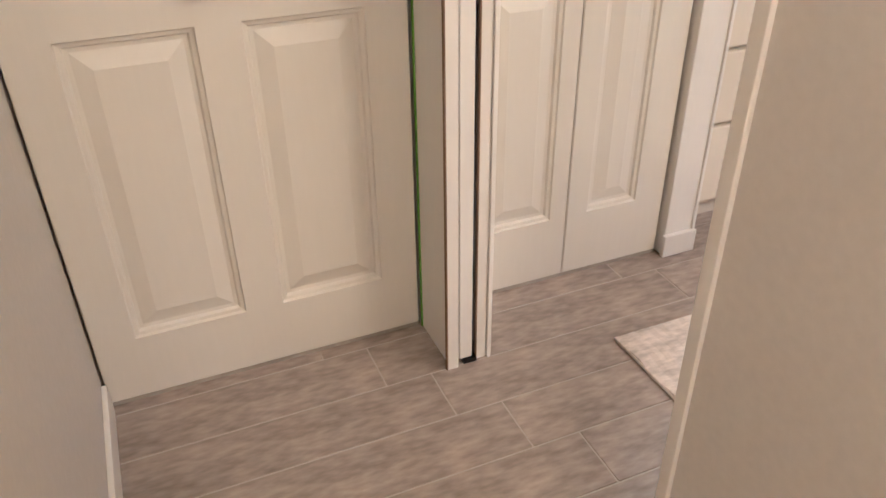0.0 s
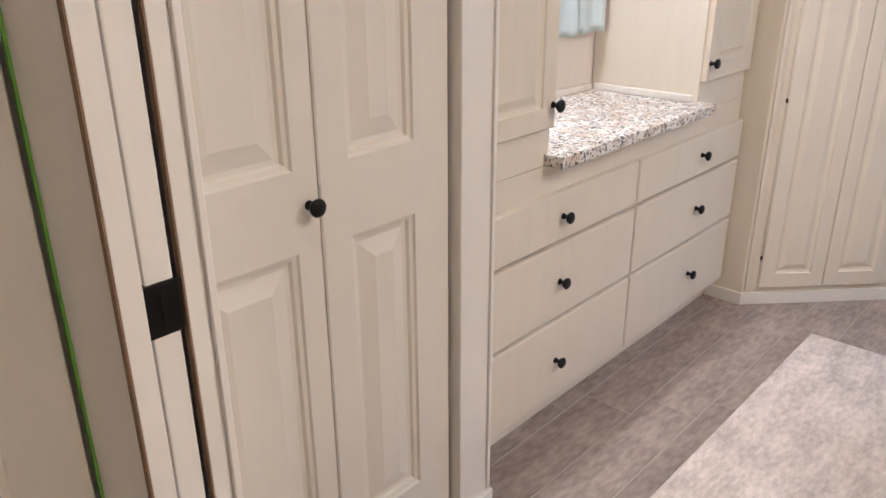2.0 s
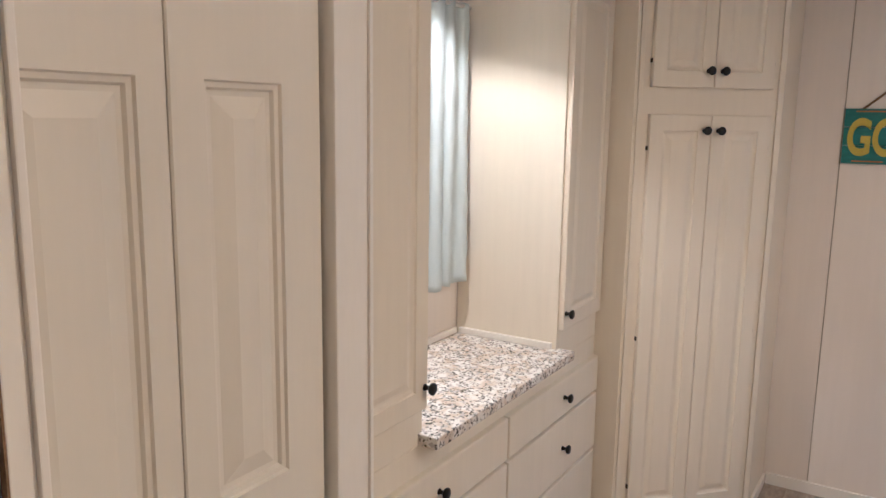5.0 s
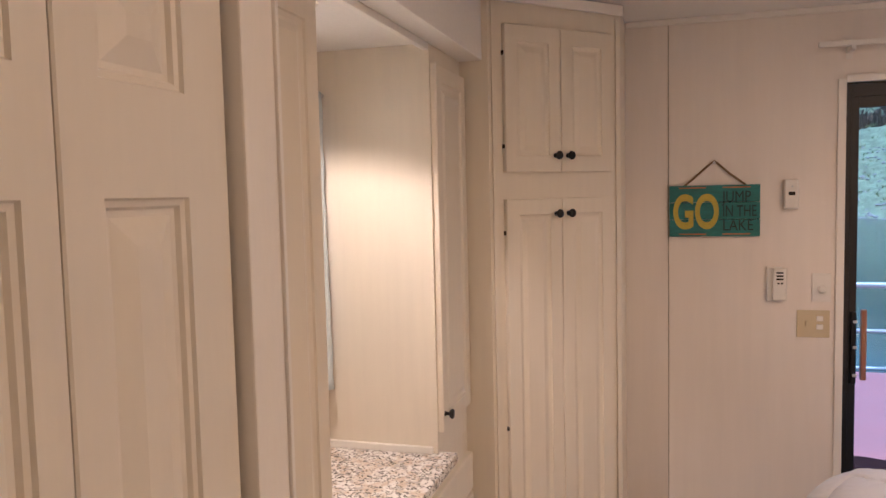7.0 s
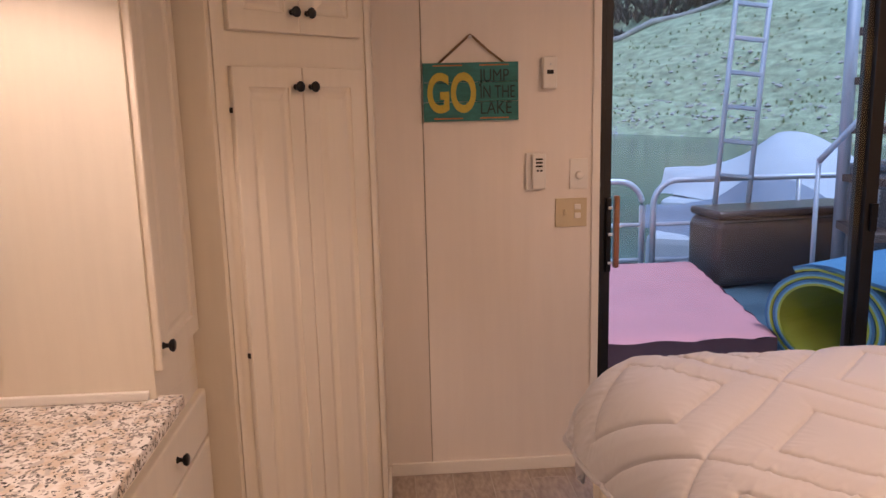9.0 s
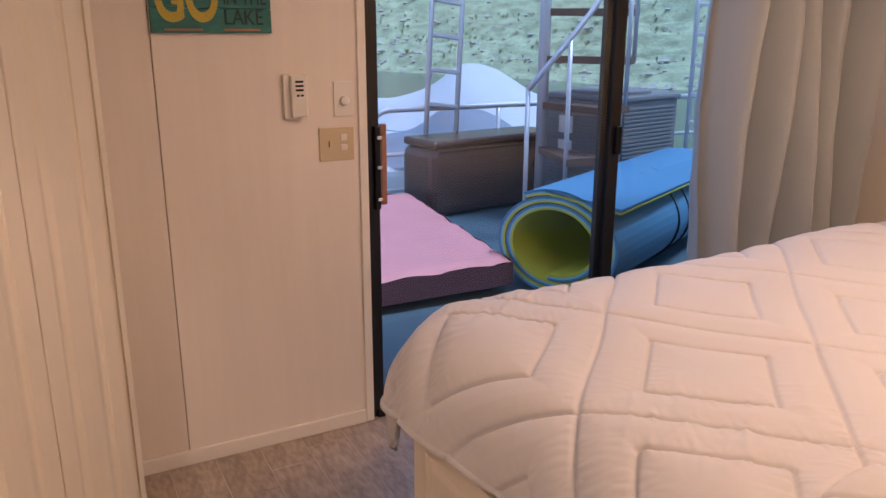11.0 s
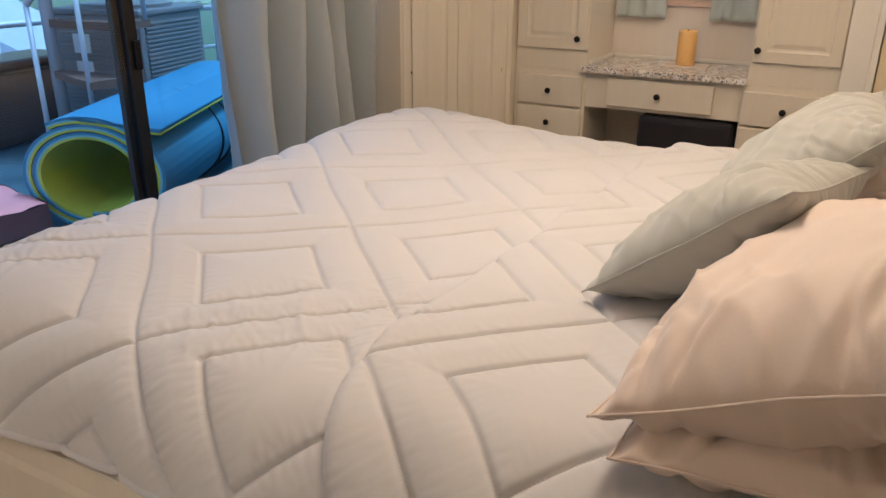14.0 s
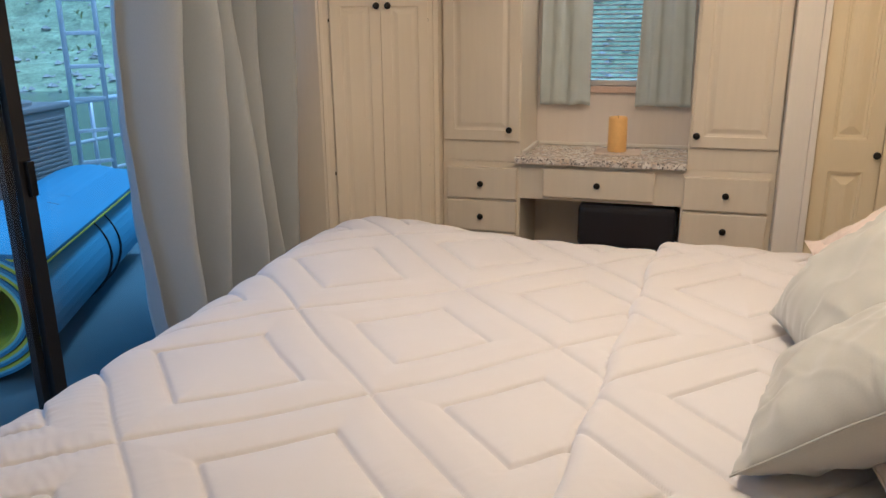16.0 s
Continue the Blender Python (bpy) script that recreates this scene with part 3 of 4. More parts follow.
# diagonal corner wardrobes
def corner_wardrobe(sign, yc, group="corner wardrobes"):
    """Fills a corner of the room; its front runs at 45 degrees. sign 1: north corner."""
    t = thing("corner_wardrobe", "whitewashed diagonal corner wardrobe with four grooved doors", "wardrobe", group=group)
    bm = bmesh.new()
    plan = ((3.120, 1.600), (3.585, 1.158), (3.948, 1.158), (3.948, 2.10), (3.120, 2.10))
    low = [bm.verts.new((x, yc + sign * (y - yc) if sign > 0 else 2 * yc - y, 0.0)) for x, y in plan]
    top = [bm.verts.new((v.co.x, v.co.y, 2.445)) for v in low]
    for k in range(5):
        bm.faces.new((low[k], low[(k + 1) % 5], top[(k + 1) % 5], top[k]))
    bm.faces.new(top)
    bm.faces.new(low)
    part("body", bm, WASH, t)
    (ax, ay), (bx, by) = plan[0], plan[1]
    if sign < 0:
        (ax, ay), (bx, by) = (bx, 2 * yc - by), (ax, 2 * yc - ay)
    length = math.hypot(bx - ax, by - ay)
    m = pose(ax, ay, 0, 0, 0, math.degrees(math.atan2(by - ay, bx - ax)))
    front = new("front")
    front.parent = t
    front.matrix_local = m
    c = length / 2
    for x0, x1, kx in ((0.062, c - 0.001, c - 0.030), (c + 0.001, length - 0.062, c + 0.030)):
        d = part("door", panel_slab(x1 - x0, 0.54, 0.019, [(0.055, 0.06, x1 - x0 - 0.055, 0.48)], LOW), WASH, front, at=pose(x0, -0.019, 1.785))
        knob(d, kx - x0, 0.062)
        d = part("door", panel_slab(x1 - x0, 1.61, 0.019, [(0.055, 0.06, x1 - x0 - 0.055, 1.55)], LOW), WASH, front, at=pose(x0, -0.019, 0.075))
        knob(d, kx - x0, 1.551)
    for x in (0.056, length - 0.064):
        for z in (2.22, 1.88, 1.56, 0.82, 0.20):
            part("hinge", box(x + 0.002, -0.012, z - 0.008, x + 0.006, 0.0, z + 0.008, 0.001), BLACK, front, "small dark hinge")
    for x in (0.012, length - 0.030):
        part("stile_bead", box(x, -0.007, 0.06, x + 0.018, 0.0, 2.44, 0.002), WASH, front)
    part("skirting", box(-0.008, -0.012, 0.0, length + 0.008, 0.001, 0.052, 0.003), TRIM, front)
    part("crown", box(-0.006, -0.014, 2.405, length + 0.006, 0.001, 2.445, 0.003), TRIM, front)
    return t


corner_wardrobe(1, -0.6)
corner_wardrobe(-1, -0.6)
structure("baseboard_corner_north", box(3.59, 1.146, 0.0, 3.936, 1.158, 0.052, 0.003), TRIM, "low cream baseboard", "baseboard")
structure("baseboard_corner_side", box(3.108, 1.60, 0.0, 3.12, 1.745, 0.052, 0.003), TRIM, "low cream baseboard", "baseboard")


# ---------------------------------------------------------------- niche windows and their curtains
def cloth_panel(w, h, folds, depth, nx=70, nz=40, flare=0.0, seed=1, pleats=False):
    """A hanging cloth, x across, z up from its hem, y its folds; 4 mm thick."""
    bm = bmesh.new()
    def at(i, j, back):
        u, v = i / nx, j / nz
        ww = w * (1 + flare * (1 - v))
        wave = math.sin(2 * math.pi * folds * u + 0.5 * math.sin(3.1 * u * folds + seed) + 0.35 * math.sin(4 * v + seed))
        wave = math.tanh(1.7 * wave) / 0.93 if not pleats else 1 - 2 * abs(math.sin(math.pi * (folds * u + 0.16 * math.sin(5.3 * u + seed) + 0.10 * math.sin(2.2 * v + 7 * u)))) ** 1.0
        d = depth * (0.6 + 0.4 * (1 - v)) * wave + 0.3 * depth * math.sin(9 * u + 5 * v + seed)
        d += 0.002 * math.sin(40 * v + 12 * u) + (0.010 * noise.noise((u * 9, v * 14 + u * 6, seed)) * (1 - v) ** 2 if pleats else 0.0)
        return (w / 2 + (u - 0.5) * ww, d + back, h * v + 0.004 * math.sin(14 * u + seed) * (1 - v))
    front = [[bm.verts.new(at(i, j, 0.0)) for j in range(nz + 1)] for i in range(nx + 1)]
    rear = [[bm.verts.new(at(i, j, 0.004)) for j in range(nz + 1)] for i in range(nx + 1)]
    for i in range(nx):
        for j in range(nz):
            bm.faces.new((front[i][j], front[i + 1][j], front[i + 1][j + 1], front[i][j + 1]))
            bm.faces.new((rear[i][j], rear[i][j + 1], rear[i + 1][j + 1], rear[i + 1][j]))
    for i in range(nx):
        bm.faces.new((front[i][0], rear[i][0], rear[i + 1][0], front[i + 1][0]))
        bm.faces.new((front[i][nz], front[i + 1][nz], rear[i + 1][nz], rear[i][nz]))
    for j in range(nz):
        bm.faces.new((front[0][j], front[0][j + 1], rear[0][j + 1], rear[0][j]))
        bm.faces.new((front[nx][j], rear[nx][j], rear[nx][j + 1], front[nx][j + 1]))
    return bm


def niche_window(name, m, w, z0, z1):
    """Window set in the wall; local x across from 0 to w, y into the wall."""
    t = thing(name, "small window with white slatted blind", "window", m, kind="structure")
    for a, b, c, d in ((0, 0.03, z0, z1), (w - 0.03, w, z0, z1), (0.03, w - 0.03, z0, z0 + 0.03), (0.03, w - 0.03, z1 - 0.03, z1)):
        part("window_frame", box(a, 0.05, c, b, 0.085, d, 0.002), TRIM, t)
    g = part("pane", box(0.03, 0.064, z0 + 0.03, w - 0.03, 0.068, z1 - 0.03), GLASS, t)
    g.visible_shadow = False
    part("window_sill", box(-0.02, -0.025, z0 - 0.035, w + 0.02, 0.05, z0, 0.004), SILL, t, "pinkish patterned sill board")
    n = int((z1 - z0 - 0.06) / 0.024)
    slat = mesh_of("slat", box(0.035, -0.011, -0.0008, w - 0.035, 0.011, 0.0008), BLIND)
    for k in range(n):
        s = new("slat", slat)
        s.parent = t
        s.matrix_local = pose(0, 0.034, z0 + 0.045 + k * 0.024, -22)


niche_window("window_1", pose(1.98, 2.12, 0), 0.66, 1.20, 1.95)
niche_window("window_2", pose(2.60, -3.32, 0, 0, 0, 180), 0.66, 1.20, 1.95)


def niche_curtain(m, w, folds, flare, seed):
    c = part("window_curtain", cloth_panel(w, 0.98, folds, 0.012, flare=flare, seed=seed), VALANCE, smooth=True)
    c.matrix_world = m
    tagged(c, "pale blue-grey cafe curtain hanging beside the window", "curtain", "niche curtains")


niche_curtain(pose(1.90, 2.060, 1.05), 0.22, 3.0, 0.1, 1)
niche_curtain(pose(2.44, 2.060, 1.07), 0.24, 3.0, 0.08, 2)
niche_curtain(pose(2.66, -3.260, 1.10, 0, 0, 180), 0.265, 2.5, 0.05, 3)
niche_curtain(pose(2.125, -3.260, 1.10, 0, 0, 180), 0.25, 2.5, 0.16, 4)
for y, nm in ((2.064, "curtain_rod"), (-3.264, "curtain_rod")):
    r = part(nm, tube([(1.89, y, 2.04), (2.70, y, 2.04)], 0.008), TRIM, smooth=True)
    tagged(r, "thin white curtain rod across the niche", "curtain rod")

# ---------------------------------------------------------------- sliding-door curtain and rod
rod = thing("curtain_rod", "slim white metal curtain rod on brackets over the sliding door", "curtain rod")
part("rod", box(3.862, -2.42, 2.272, 3.874, 0.38, 2.294, 0.002), PLASTIC, rod)
for y in (0.25, -0.95, -2.3):
    bk = box(3.862, y - 0.008, 2.255, 3.95, y + 0.008, 2.275, 0.002)
    box(3.944, y - 0.012, 2.23, 3.95, y + 0.012, 2.31, 0.001, bk)
    part("bracket", bk, PLASTIC, rod)
c = part("door_curtain", cloth_panel(0.95, 2.255, 4.8, 0.13, nx=260, nz=90, flare=0.03, seed=5, pleats=True), DRAPE, smooth=True)
c.matrix_world = pose(3.74, -1.29, 0.02, 0, 0, -90)
tagged(c, "silver-grey full-length curtain gathered beside the sliding door", "curtain")


# ---------------------------------------------------------------- hall details
structure("baseboard_hall_west", box(-0.222, -1.48, 0.0, -0.208, 1.55, 0.085, 0.004), TRIM, "white hall baseboard", "baseboard")

# ---------------------------------------------------------------- bed
BX0, BX1, BY0, BY1 = 0.80, 3.08, -1.70, 0.50      # the mattress in plan


def bed():
    t = thing("bed", "king-size bed on a cream panelled storage base", "bed")
    part("mattress", box(BX0, BY0 + 0.16, 0.50, BX1 - 0.08, BY1 - 0.16, 0.68, 0.09, seg=3), PINK, t, "mattress with blush fitted sheet")
    part("base", box(BX0, BY0 + 0.03, 0.0, BX1 - 0.03, BY1 - 0.005, 0.50, 0.004), WASH, t)
    for k, x in enumerate((BX1 - 0.03, 2.30, 1.56)):
        part("side_panel", panel_slab(0.72, 0.47, 0.016, [(0.07, 0.06, 0.65, 0.41)], LOW), WASH, t, at=pose(x, BY1 + 0.011, 0.015, 0, 0, 180))
    part("foot_panel", panel_slab(2.10, 0.47, 0.016, [(0.08, 0.06, 1.01, 0.41), (1.09, 0.06, 2.02, 0.41)], LOW), WASH, t, at=pose(BX1 - 0.014, BY0 + 0.06, 0.015, 0, 0, 90))


bed()


def drape(s, lo, hi, r):
    """Along one cloth direction: place, drop, and the lean of the surface there (sine, with its sign)."""
    if lo <= s <= hi:
        return s, 0.0, 0.0
    sign, over, edge = (1, s - hi, hi) if s > hi else (-1, lo - s, lo)
    arc = r * math.pi / 2
    if over < arc:
        a = over / r
        return edge + sign * r * math.sin(a), r * (1 - math.cos(a)), sign * math.sin(a)
    return edge + sign * (r + 0.03 * (over - arc)), r + (over - arc), sign


def quilt():
    step = 0.0047
    x_end, y_lo, y_hi = BX1 + 0.34, BY0 - 0.30, BY1 + 0.15
    nx, ny = int((x_end - 1.02) / step), int((y_hi - y_lo) / step)
    bm = bmesh.new()
    lay = {}
    for i in range(nx + 1):
        for j in range(ny + 1):
            sx, sy = 1.02 + i * step, y_lo + j * step
            px, dx, ex = drape(sx, 0.0, BX1 - 0.04, 0.14)
            py, dy, ey = drape(sy, BY0 + 0.10, BY1 - 0.17, 0.20)
            drop = max(dx, dy) + 0.55 * min(dx, dy)
            both = min(abs(ex), abs(ey))
            px -= 0.04 * both * (1 if ex > 0 else -1)
            py -= 0.04 * both * (1 if ey > 0 else -1)
            # the stitched lines: a lattice of diamonds, each with a smaller one inside
            fold = 2.04 + 0.065 * sy - 0.9 * max(0.0, sy - 0.15) ** 2 + 0.006 * math.sin(17 * sy) + 0.008 * noise.noise((sy * 6, 0.0, 2.0))
            turned = sx < fold
            a = (sx + sy - 1.808 + 0.02 * noise.noise((sx * 2.5, sy * 2.5, 3.0))) / 0.72 - (0.19 if turned else 0.0)
            b = (sx - sy - 3.175 + 0.02 * noise.noise((sx * 2.5, sy * 2.5, 9.0))) / 0.72 + (0.47 if turned else 0.0)
            fa, fb = abs(a - round(a)), abs(b - round(b))
            la, lb, inner = (0.5 - fa) * 0.51, (0.5 - fb) * 0.51, abs(max(fa, fb) - 0.262) * 0.51
            d = min(la, lb, inner)
            run, across = (sx - sy, sx + sy) if (la < lb if d < inner else fa > fb) else (sx + sy, sx - sy)
            side = min(1.0, max(0.0, sy + 0.20) * 2.0)
            puff = 0.012 * (1 - math.exp(-d / 0.040)) - 0.0100 * math.exp(-(d / 0.0042) ** 2)
            loose = max(0.0, noise.noise((sx * 2.1, sy * 2.1, 6.0)) + 0.25)
            tight = noise.noise((run * 30, across * 9.0, 5.0)) + 0.5 * noise.noise((run * 61, across * 15.0, 8.0))
            pucker = (0.0035 + 0.0095 * side) * (0.25 + 1.3 * loose) * math.exp(-d / 0.035) * (1 - math.exp(-d / 0.005)) * (abs(tight) - 0.2)
            ridge = 1 - abs(noise.noise((sx * 5.0 + sy * 3.2, sy * 1.6 - sx * 2.4, 0.3)))
            creases = (0.0030 + 0.0090 * side) * loose * ridge ** 6 + 0.010 * noise.noise((sx * 3.0, sy * 3.0, 1.7))
            lift = puff + creases + pucker + 0.002
            lift += 0.035 * math.exp(-((sx - 2.9) ** 2 + (sy + 1.35) ** 2) / 0.20) + 0.036 * math.exp(-((sx - 3.05) / 0.35) ** 2)
            roll = max(0.0, min(1.0, (fold - sx) / 0.035))
            lift += (0.030 * (1 - (1 - roll) ** 2) ** 0.5) - (0.008 * math.exp(-((sx - fold) / 0.010) ** 2) if not turned else 0.0)
            hang = min(1.0, drop / 0.3)
            lift += 0.016 * hang * (1 + math.sin(8.5 * (sx if abs(ey) >= abs(ex) else sy) + 2))
            normal = Vector((ex, ey, max(0.0, (1 - ex * ex) * (1 - ey * ey)) ** 0.5 + 0.05)).normalized()
            lay[i, j] = bm.verts.new(Vector((px, py, 0.748 - drop)) + normal * lift)
    for i in range(nx):
        for j in range(ny):
            bm.faces.new((lay[i, j], lay[i + 1, j], lay[i + 1, j + 1], lay[i, j + 1]))
    edge = [lay[0, j].co.copy() for j in range(0, ny, 3)] + [lay[i, ny].co.copy() for i in range(0, nx, 3)] + [lay[nx, j].co.copy() for j in range(ny, 0, -3)] + [lay[i, 0].co.copy() for i in range(nx, 0, -3)]
    t = thing("comforter", "pale grey quilted comforter with stitched diamonds, spread on the bed", "comforter")
    ob = part("quilted_top", bm, QUILT, t, smooth=True)
    mod = ob.modifiers.new("thickness", "SOLIDIFY")
    mod.thickness, mod.offset = 0.012, -1
    part("hem", tube(edge, 0.009, 6, closed=True), QUILT, t, smooth=True)


quilt()


def pillow(name, mat, w, d, h, m, label, seed, group, flange=0.0, crease=0.020):
    """A stuffed pillow: w by d across, h thick, with pulled corners, a seam and creases towards the corners."""
    bm = bmesh.new()
    n = 84
    rnd = random.Random(seed * 7 + 1)
    folds = []
    for k in range(26):
        q = rnd.uniform(-0.95, 0.95)
        ou, ov, du, dv = rnd.choice(((q, -1, -0.5 * q, 1), (q, 1, -0.5 * q, -1), (-1, q, 1, -0.5 * q), (1, q, -1, -0.5 * q)))
        turn = rnd.uniform(-0.5, 0.5)
        du, dv = du * math.cos(turn) - dv * math.sin(turn), du * math.sin(turn) + dv * math.cos(turn)
        size = math.hypot(du, dv)
        folds.append((ou, ov, du / size, dv / size, rnd.uniform(0.25, 0.75), rnd.uniform(0.6, 1.2)))
    sides = []
    for face in (1, -1):
        grid = {}
        for i in range(n + 1):
            for j in range(n + 1):
                u, v = 2 * i / n - 1, 2 * j / n - 1
                full = max(0.0, (1 - abs(u) ** 2.7)) ** 0.68 * max(0.0, (1 - abs(v) ** 2.7)) ** 0.68
                pinch = 1 - 0.075 * (1 - abs(v) ** 2) * abs(u) ** 3
                pinch2 = 1 - 0.075 * (1 - abs(u) ** 2) * abs(v) ** 3
                r = (abs(u) * abs(v)) ** 1.3
                wr = crease * full ** 0.5 * (noise.noise((u * 2.4 + seed, v * 2.4, face)) + (0.7 * r + 0.12) * math.sin(16 * (u * v) + 13 * (u - v) + seed + 3 * noise.noise((u * 2, v * 2, seed))))
                wr += 0.35 * crease * full ** 0.4 * math.exp(-(1 - abs(u)) * 5) * math.sin(24 * v + seed) + 0.35 * crease * full ** 0.4 * math.exp(-(1 - abs(v)) * 5) * math.sin(22 * u + seed)
                for ou, ov, du, dv, far, deep in folds:
                    along = (u - ou) * du + (v - ov) * dv
                    if 0 < along < far:
                        across = (u - ou) * dv - (v - ov) * du + 0.05 * math.sin(5 * along + deep * 9)
                        wide = 0.014 + 0.034 * along
                        wr -= face * 1.15 * crease * deep * (1 - along / far) * full ** 0.7 * (math.exp(-(across / wide) ** 2) - 0.7 * math.exp(-((across - 1.9 * wide) / (1.2 * wide)) ** 2))
                ridge = 1 - abs(noise.noise((u * 3.1 + 1.7 * v + seed, v * 1.1 - 0.8 * u, seed * 1.3)))
                wr += face * 0.40 * crease * full ** 0.6 * (ridge ** 8 - 0.25) * (1.6 - full)
                grid[i, j] = bm.verts.new((u * w / 2 * pinch, v * d / 2 * pinch2, face * (h / 2 * full) + wr + 0.012 * noise.noise((u * 1.3, v * 1.3, seed))))
        for i in range(n):
            for j in range(n):
                bm.faces.new((grid[i, j], grid[i + 1, j], grid[i + 1, j + 1], grid[i, j + 1]))
        sides.append(grid)
    bmesh.ops.remove_doubles(bm, verts=bm.verts, dist=0.0015)
    t = thing(name, label, "pillow", m, group)
    part("case", bm, mat, t, smooth=True)
    edge = [(math.cos(k) , math.sin(k)) for k in [2 * math.pi * q / 80 for q in range(80)]]
    pts = []
    for c, s in edge:
        e = max(abs(c), abs(s))
        u, v = c / e, s / e
        pts.append((u * w / 2 * (1 - 0.075 * (1 - v * v) * abs(u) ** 3), v * d / 2 * (1 - 0.075 * (1 - u * u) * abs(v) ** 3), 0.012 * noise.noise((u * 1.3, v * 1.3, seed))))
    part("seam", tube(pts, 0.0022, 6, closed=True), mat, t, smooth=True)
    return t


PILL = "pillows on the bed"
pillow("pillow", PINK, 0.52, 0.78, 0.17, pose(1.28, 0.04, 0.835, 0, 0, 2), "blush satin pillow lying flat at the head", 1, PILL)
pillow("pillow", PINK, 0.56, 0.80, 0.29, pose(1.26, 0.03, 0.950, 4, 22, -6), "blush satin pillow propped on another", 2, PILL, crease=0.024)
pillow("pillow", PINK, 0.52, 0.78, 0.17, pose(1.22, -1.20, 0.835, 0, 0, -2), "blush satin pillow lying flat at the head", 3, PILL)
pillow("pillow", PINK, 0.56, 0.80, 0.24, pose(1.16, -1.15, 0.97, 0, 26, 3), "blush satin pillow propped on another", 4, PILL)
pillow("cushion", GREY, 0.47, 0.48, 0.21, pose(1.51, -0.32, 0.925, 8, 38, -10), "sage-grey square throw cushion leaning on the pillows", 5, "throw cushions", crease=0.013)
pillow("cushion", GREY, 0.48, 0.48, 0.20, pose(1.43, -0.70, 0.980, 0, 42, 6), "sage-grey square throw cushion leaning on the pillows", 6, "throw cushions", crease=0.013)


# ---------------------------------------------------------------- rug
def rug():
    bm = bmesh.new()
    nx, ny = 120, 44
    rows = []
    for top in (1, 0):
        rows.append([[bm.verts.new((1.035 + 1.995 * i / nx + 0.004 * math.sin(j * 0.7), 0.60 + 0.688 * j / ny + 0.004 * math.sin(i * 0.31), 0.002 + top * (0.009 + 0.0016 * (i % 2) + 0.0012 * noise.noise((i * 0.3, j * 0.3, 0))))) for j in range(ny + 1)] for i in range(nx + 1)])
    for r in rows:
        for i in range(nx):
            for j in range(ny):
                bm.faces.new((r[i][j], r[i + 1][j], r[i + 1][j + 1], r[i][j + 1]))
    a, b = rows
    for i in range(nx):
        for j in (0, ny):
            bm.faces.new((a[i][j], a[i + 1][j], b[i + 1][j], b[i][j]))
    for j in range(ny):
        for i in (0, nx):
            bm.faces.new((a[i][j], a[i][j + 1], b[i][j + 1], b[i][j]))
    t = thing("rug", "pale cream woven runner rug on the floor beside the bed", "rug")
    part("woven_top", bm, RUG, t)
    part("binding", tube([(1.033, 0.60, 0.007), (3.032, 0.60, 0.007), (3.032, 1.289, 0.007), (1.033, 1.289, 0.007)], 0.0055, 6, closed=True), RUG, t, smooth=True)


rug()


# ---------------------------------------------------------------- things on the east wall
def lettering(text, size, depth, mat, parent, at, squash=1.0, name="letters"):
    cu = bpy.data.curves.new(name, "FONT")
    cu.body, cu.size, cu.extrude, cu.offset = text, size, depth, size * 0.03 if size > 0.1 else 0.0
    tmp = bpy.data.objects.new(name, cu)
    me = bpy.data.meshes.new_from_object(tmp)
    bpy.data.objects.remove(tmp)
    me.transform(Matrix.Diagonal((squash, 1, 1, 1)))
    me.materials.clear()
    me.materials.append(mat)
    ob = new(name, me)
    ob.parent = parent
    ob.matrix_local = at
    return ob


def sign():
    m = pose(3.944, 0.967, 1.496, 90, 0, -90)        # local x along the wall, y up, z into the room
    t = thing("wall_sign", "teal wooden sign reading GO JUMP IN THE LAKE, hung by rope", "sign", m)
    for k in range(3):
        part("board", box(0, 0.0755 * k, -0.006, 0.376, 0.0755 * k + 0.074, 0.010, 0.002), TEAL, t)
    lettering("GO", 0.205, 0.001, YELLOW, t, pose(0.014, 0.040, 0.0115), 0.61, "letters_go")
    for text, y, sq in (("JUMP", 0.150, 0.74), ("IN THE", 0.088, 0.64), ("LAKE", 0.026, 0.79)):
        lettering(text, 0.070, 0.001, NAVY, t, pose(0.222, y, 0.0115), sq, "letters")
    for x, y in ((0.04, 0.008), (0.222, 0.008), (0.04, 0.212), (0.222, 0.212)):
        part("worn_stripe", box(x, y, 0.010, x + 0.115, y + 0.005, 0.0108), ORANGE, t)
    part("rope", tube([(0.065, 0.224, 0.004), (0.12, 0.272, 0.003), (0.176, 0.322, 0.002), (0.188, 0.330, 0.002), (0.200, 0.322, 0.002), (0.255, 0.272, 0.003), (0.318, 0.224, 0.004)], 0.0045, 8), ROPE, t, "brown jute hanging rope", smooth=True)
    part("nail", lathe(((0.004, -0.004), (0.004, 0.008), (0.007, 0.009), (0.006, 0.011)), 10), STEEL, t, at=pose(0.188, 0.322, 0))


sign()


def on_wall(name, label, category, y, z):
    return thing(name, label, category, pose(3.95, y, z, 90, 0, -90))


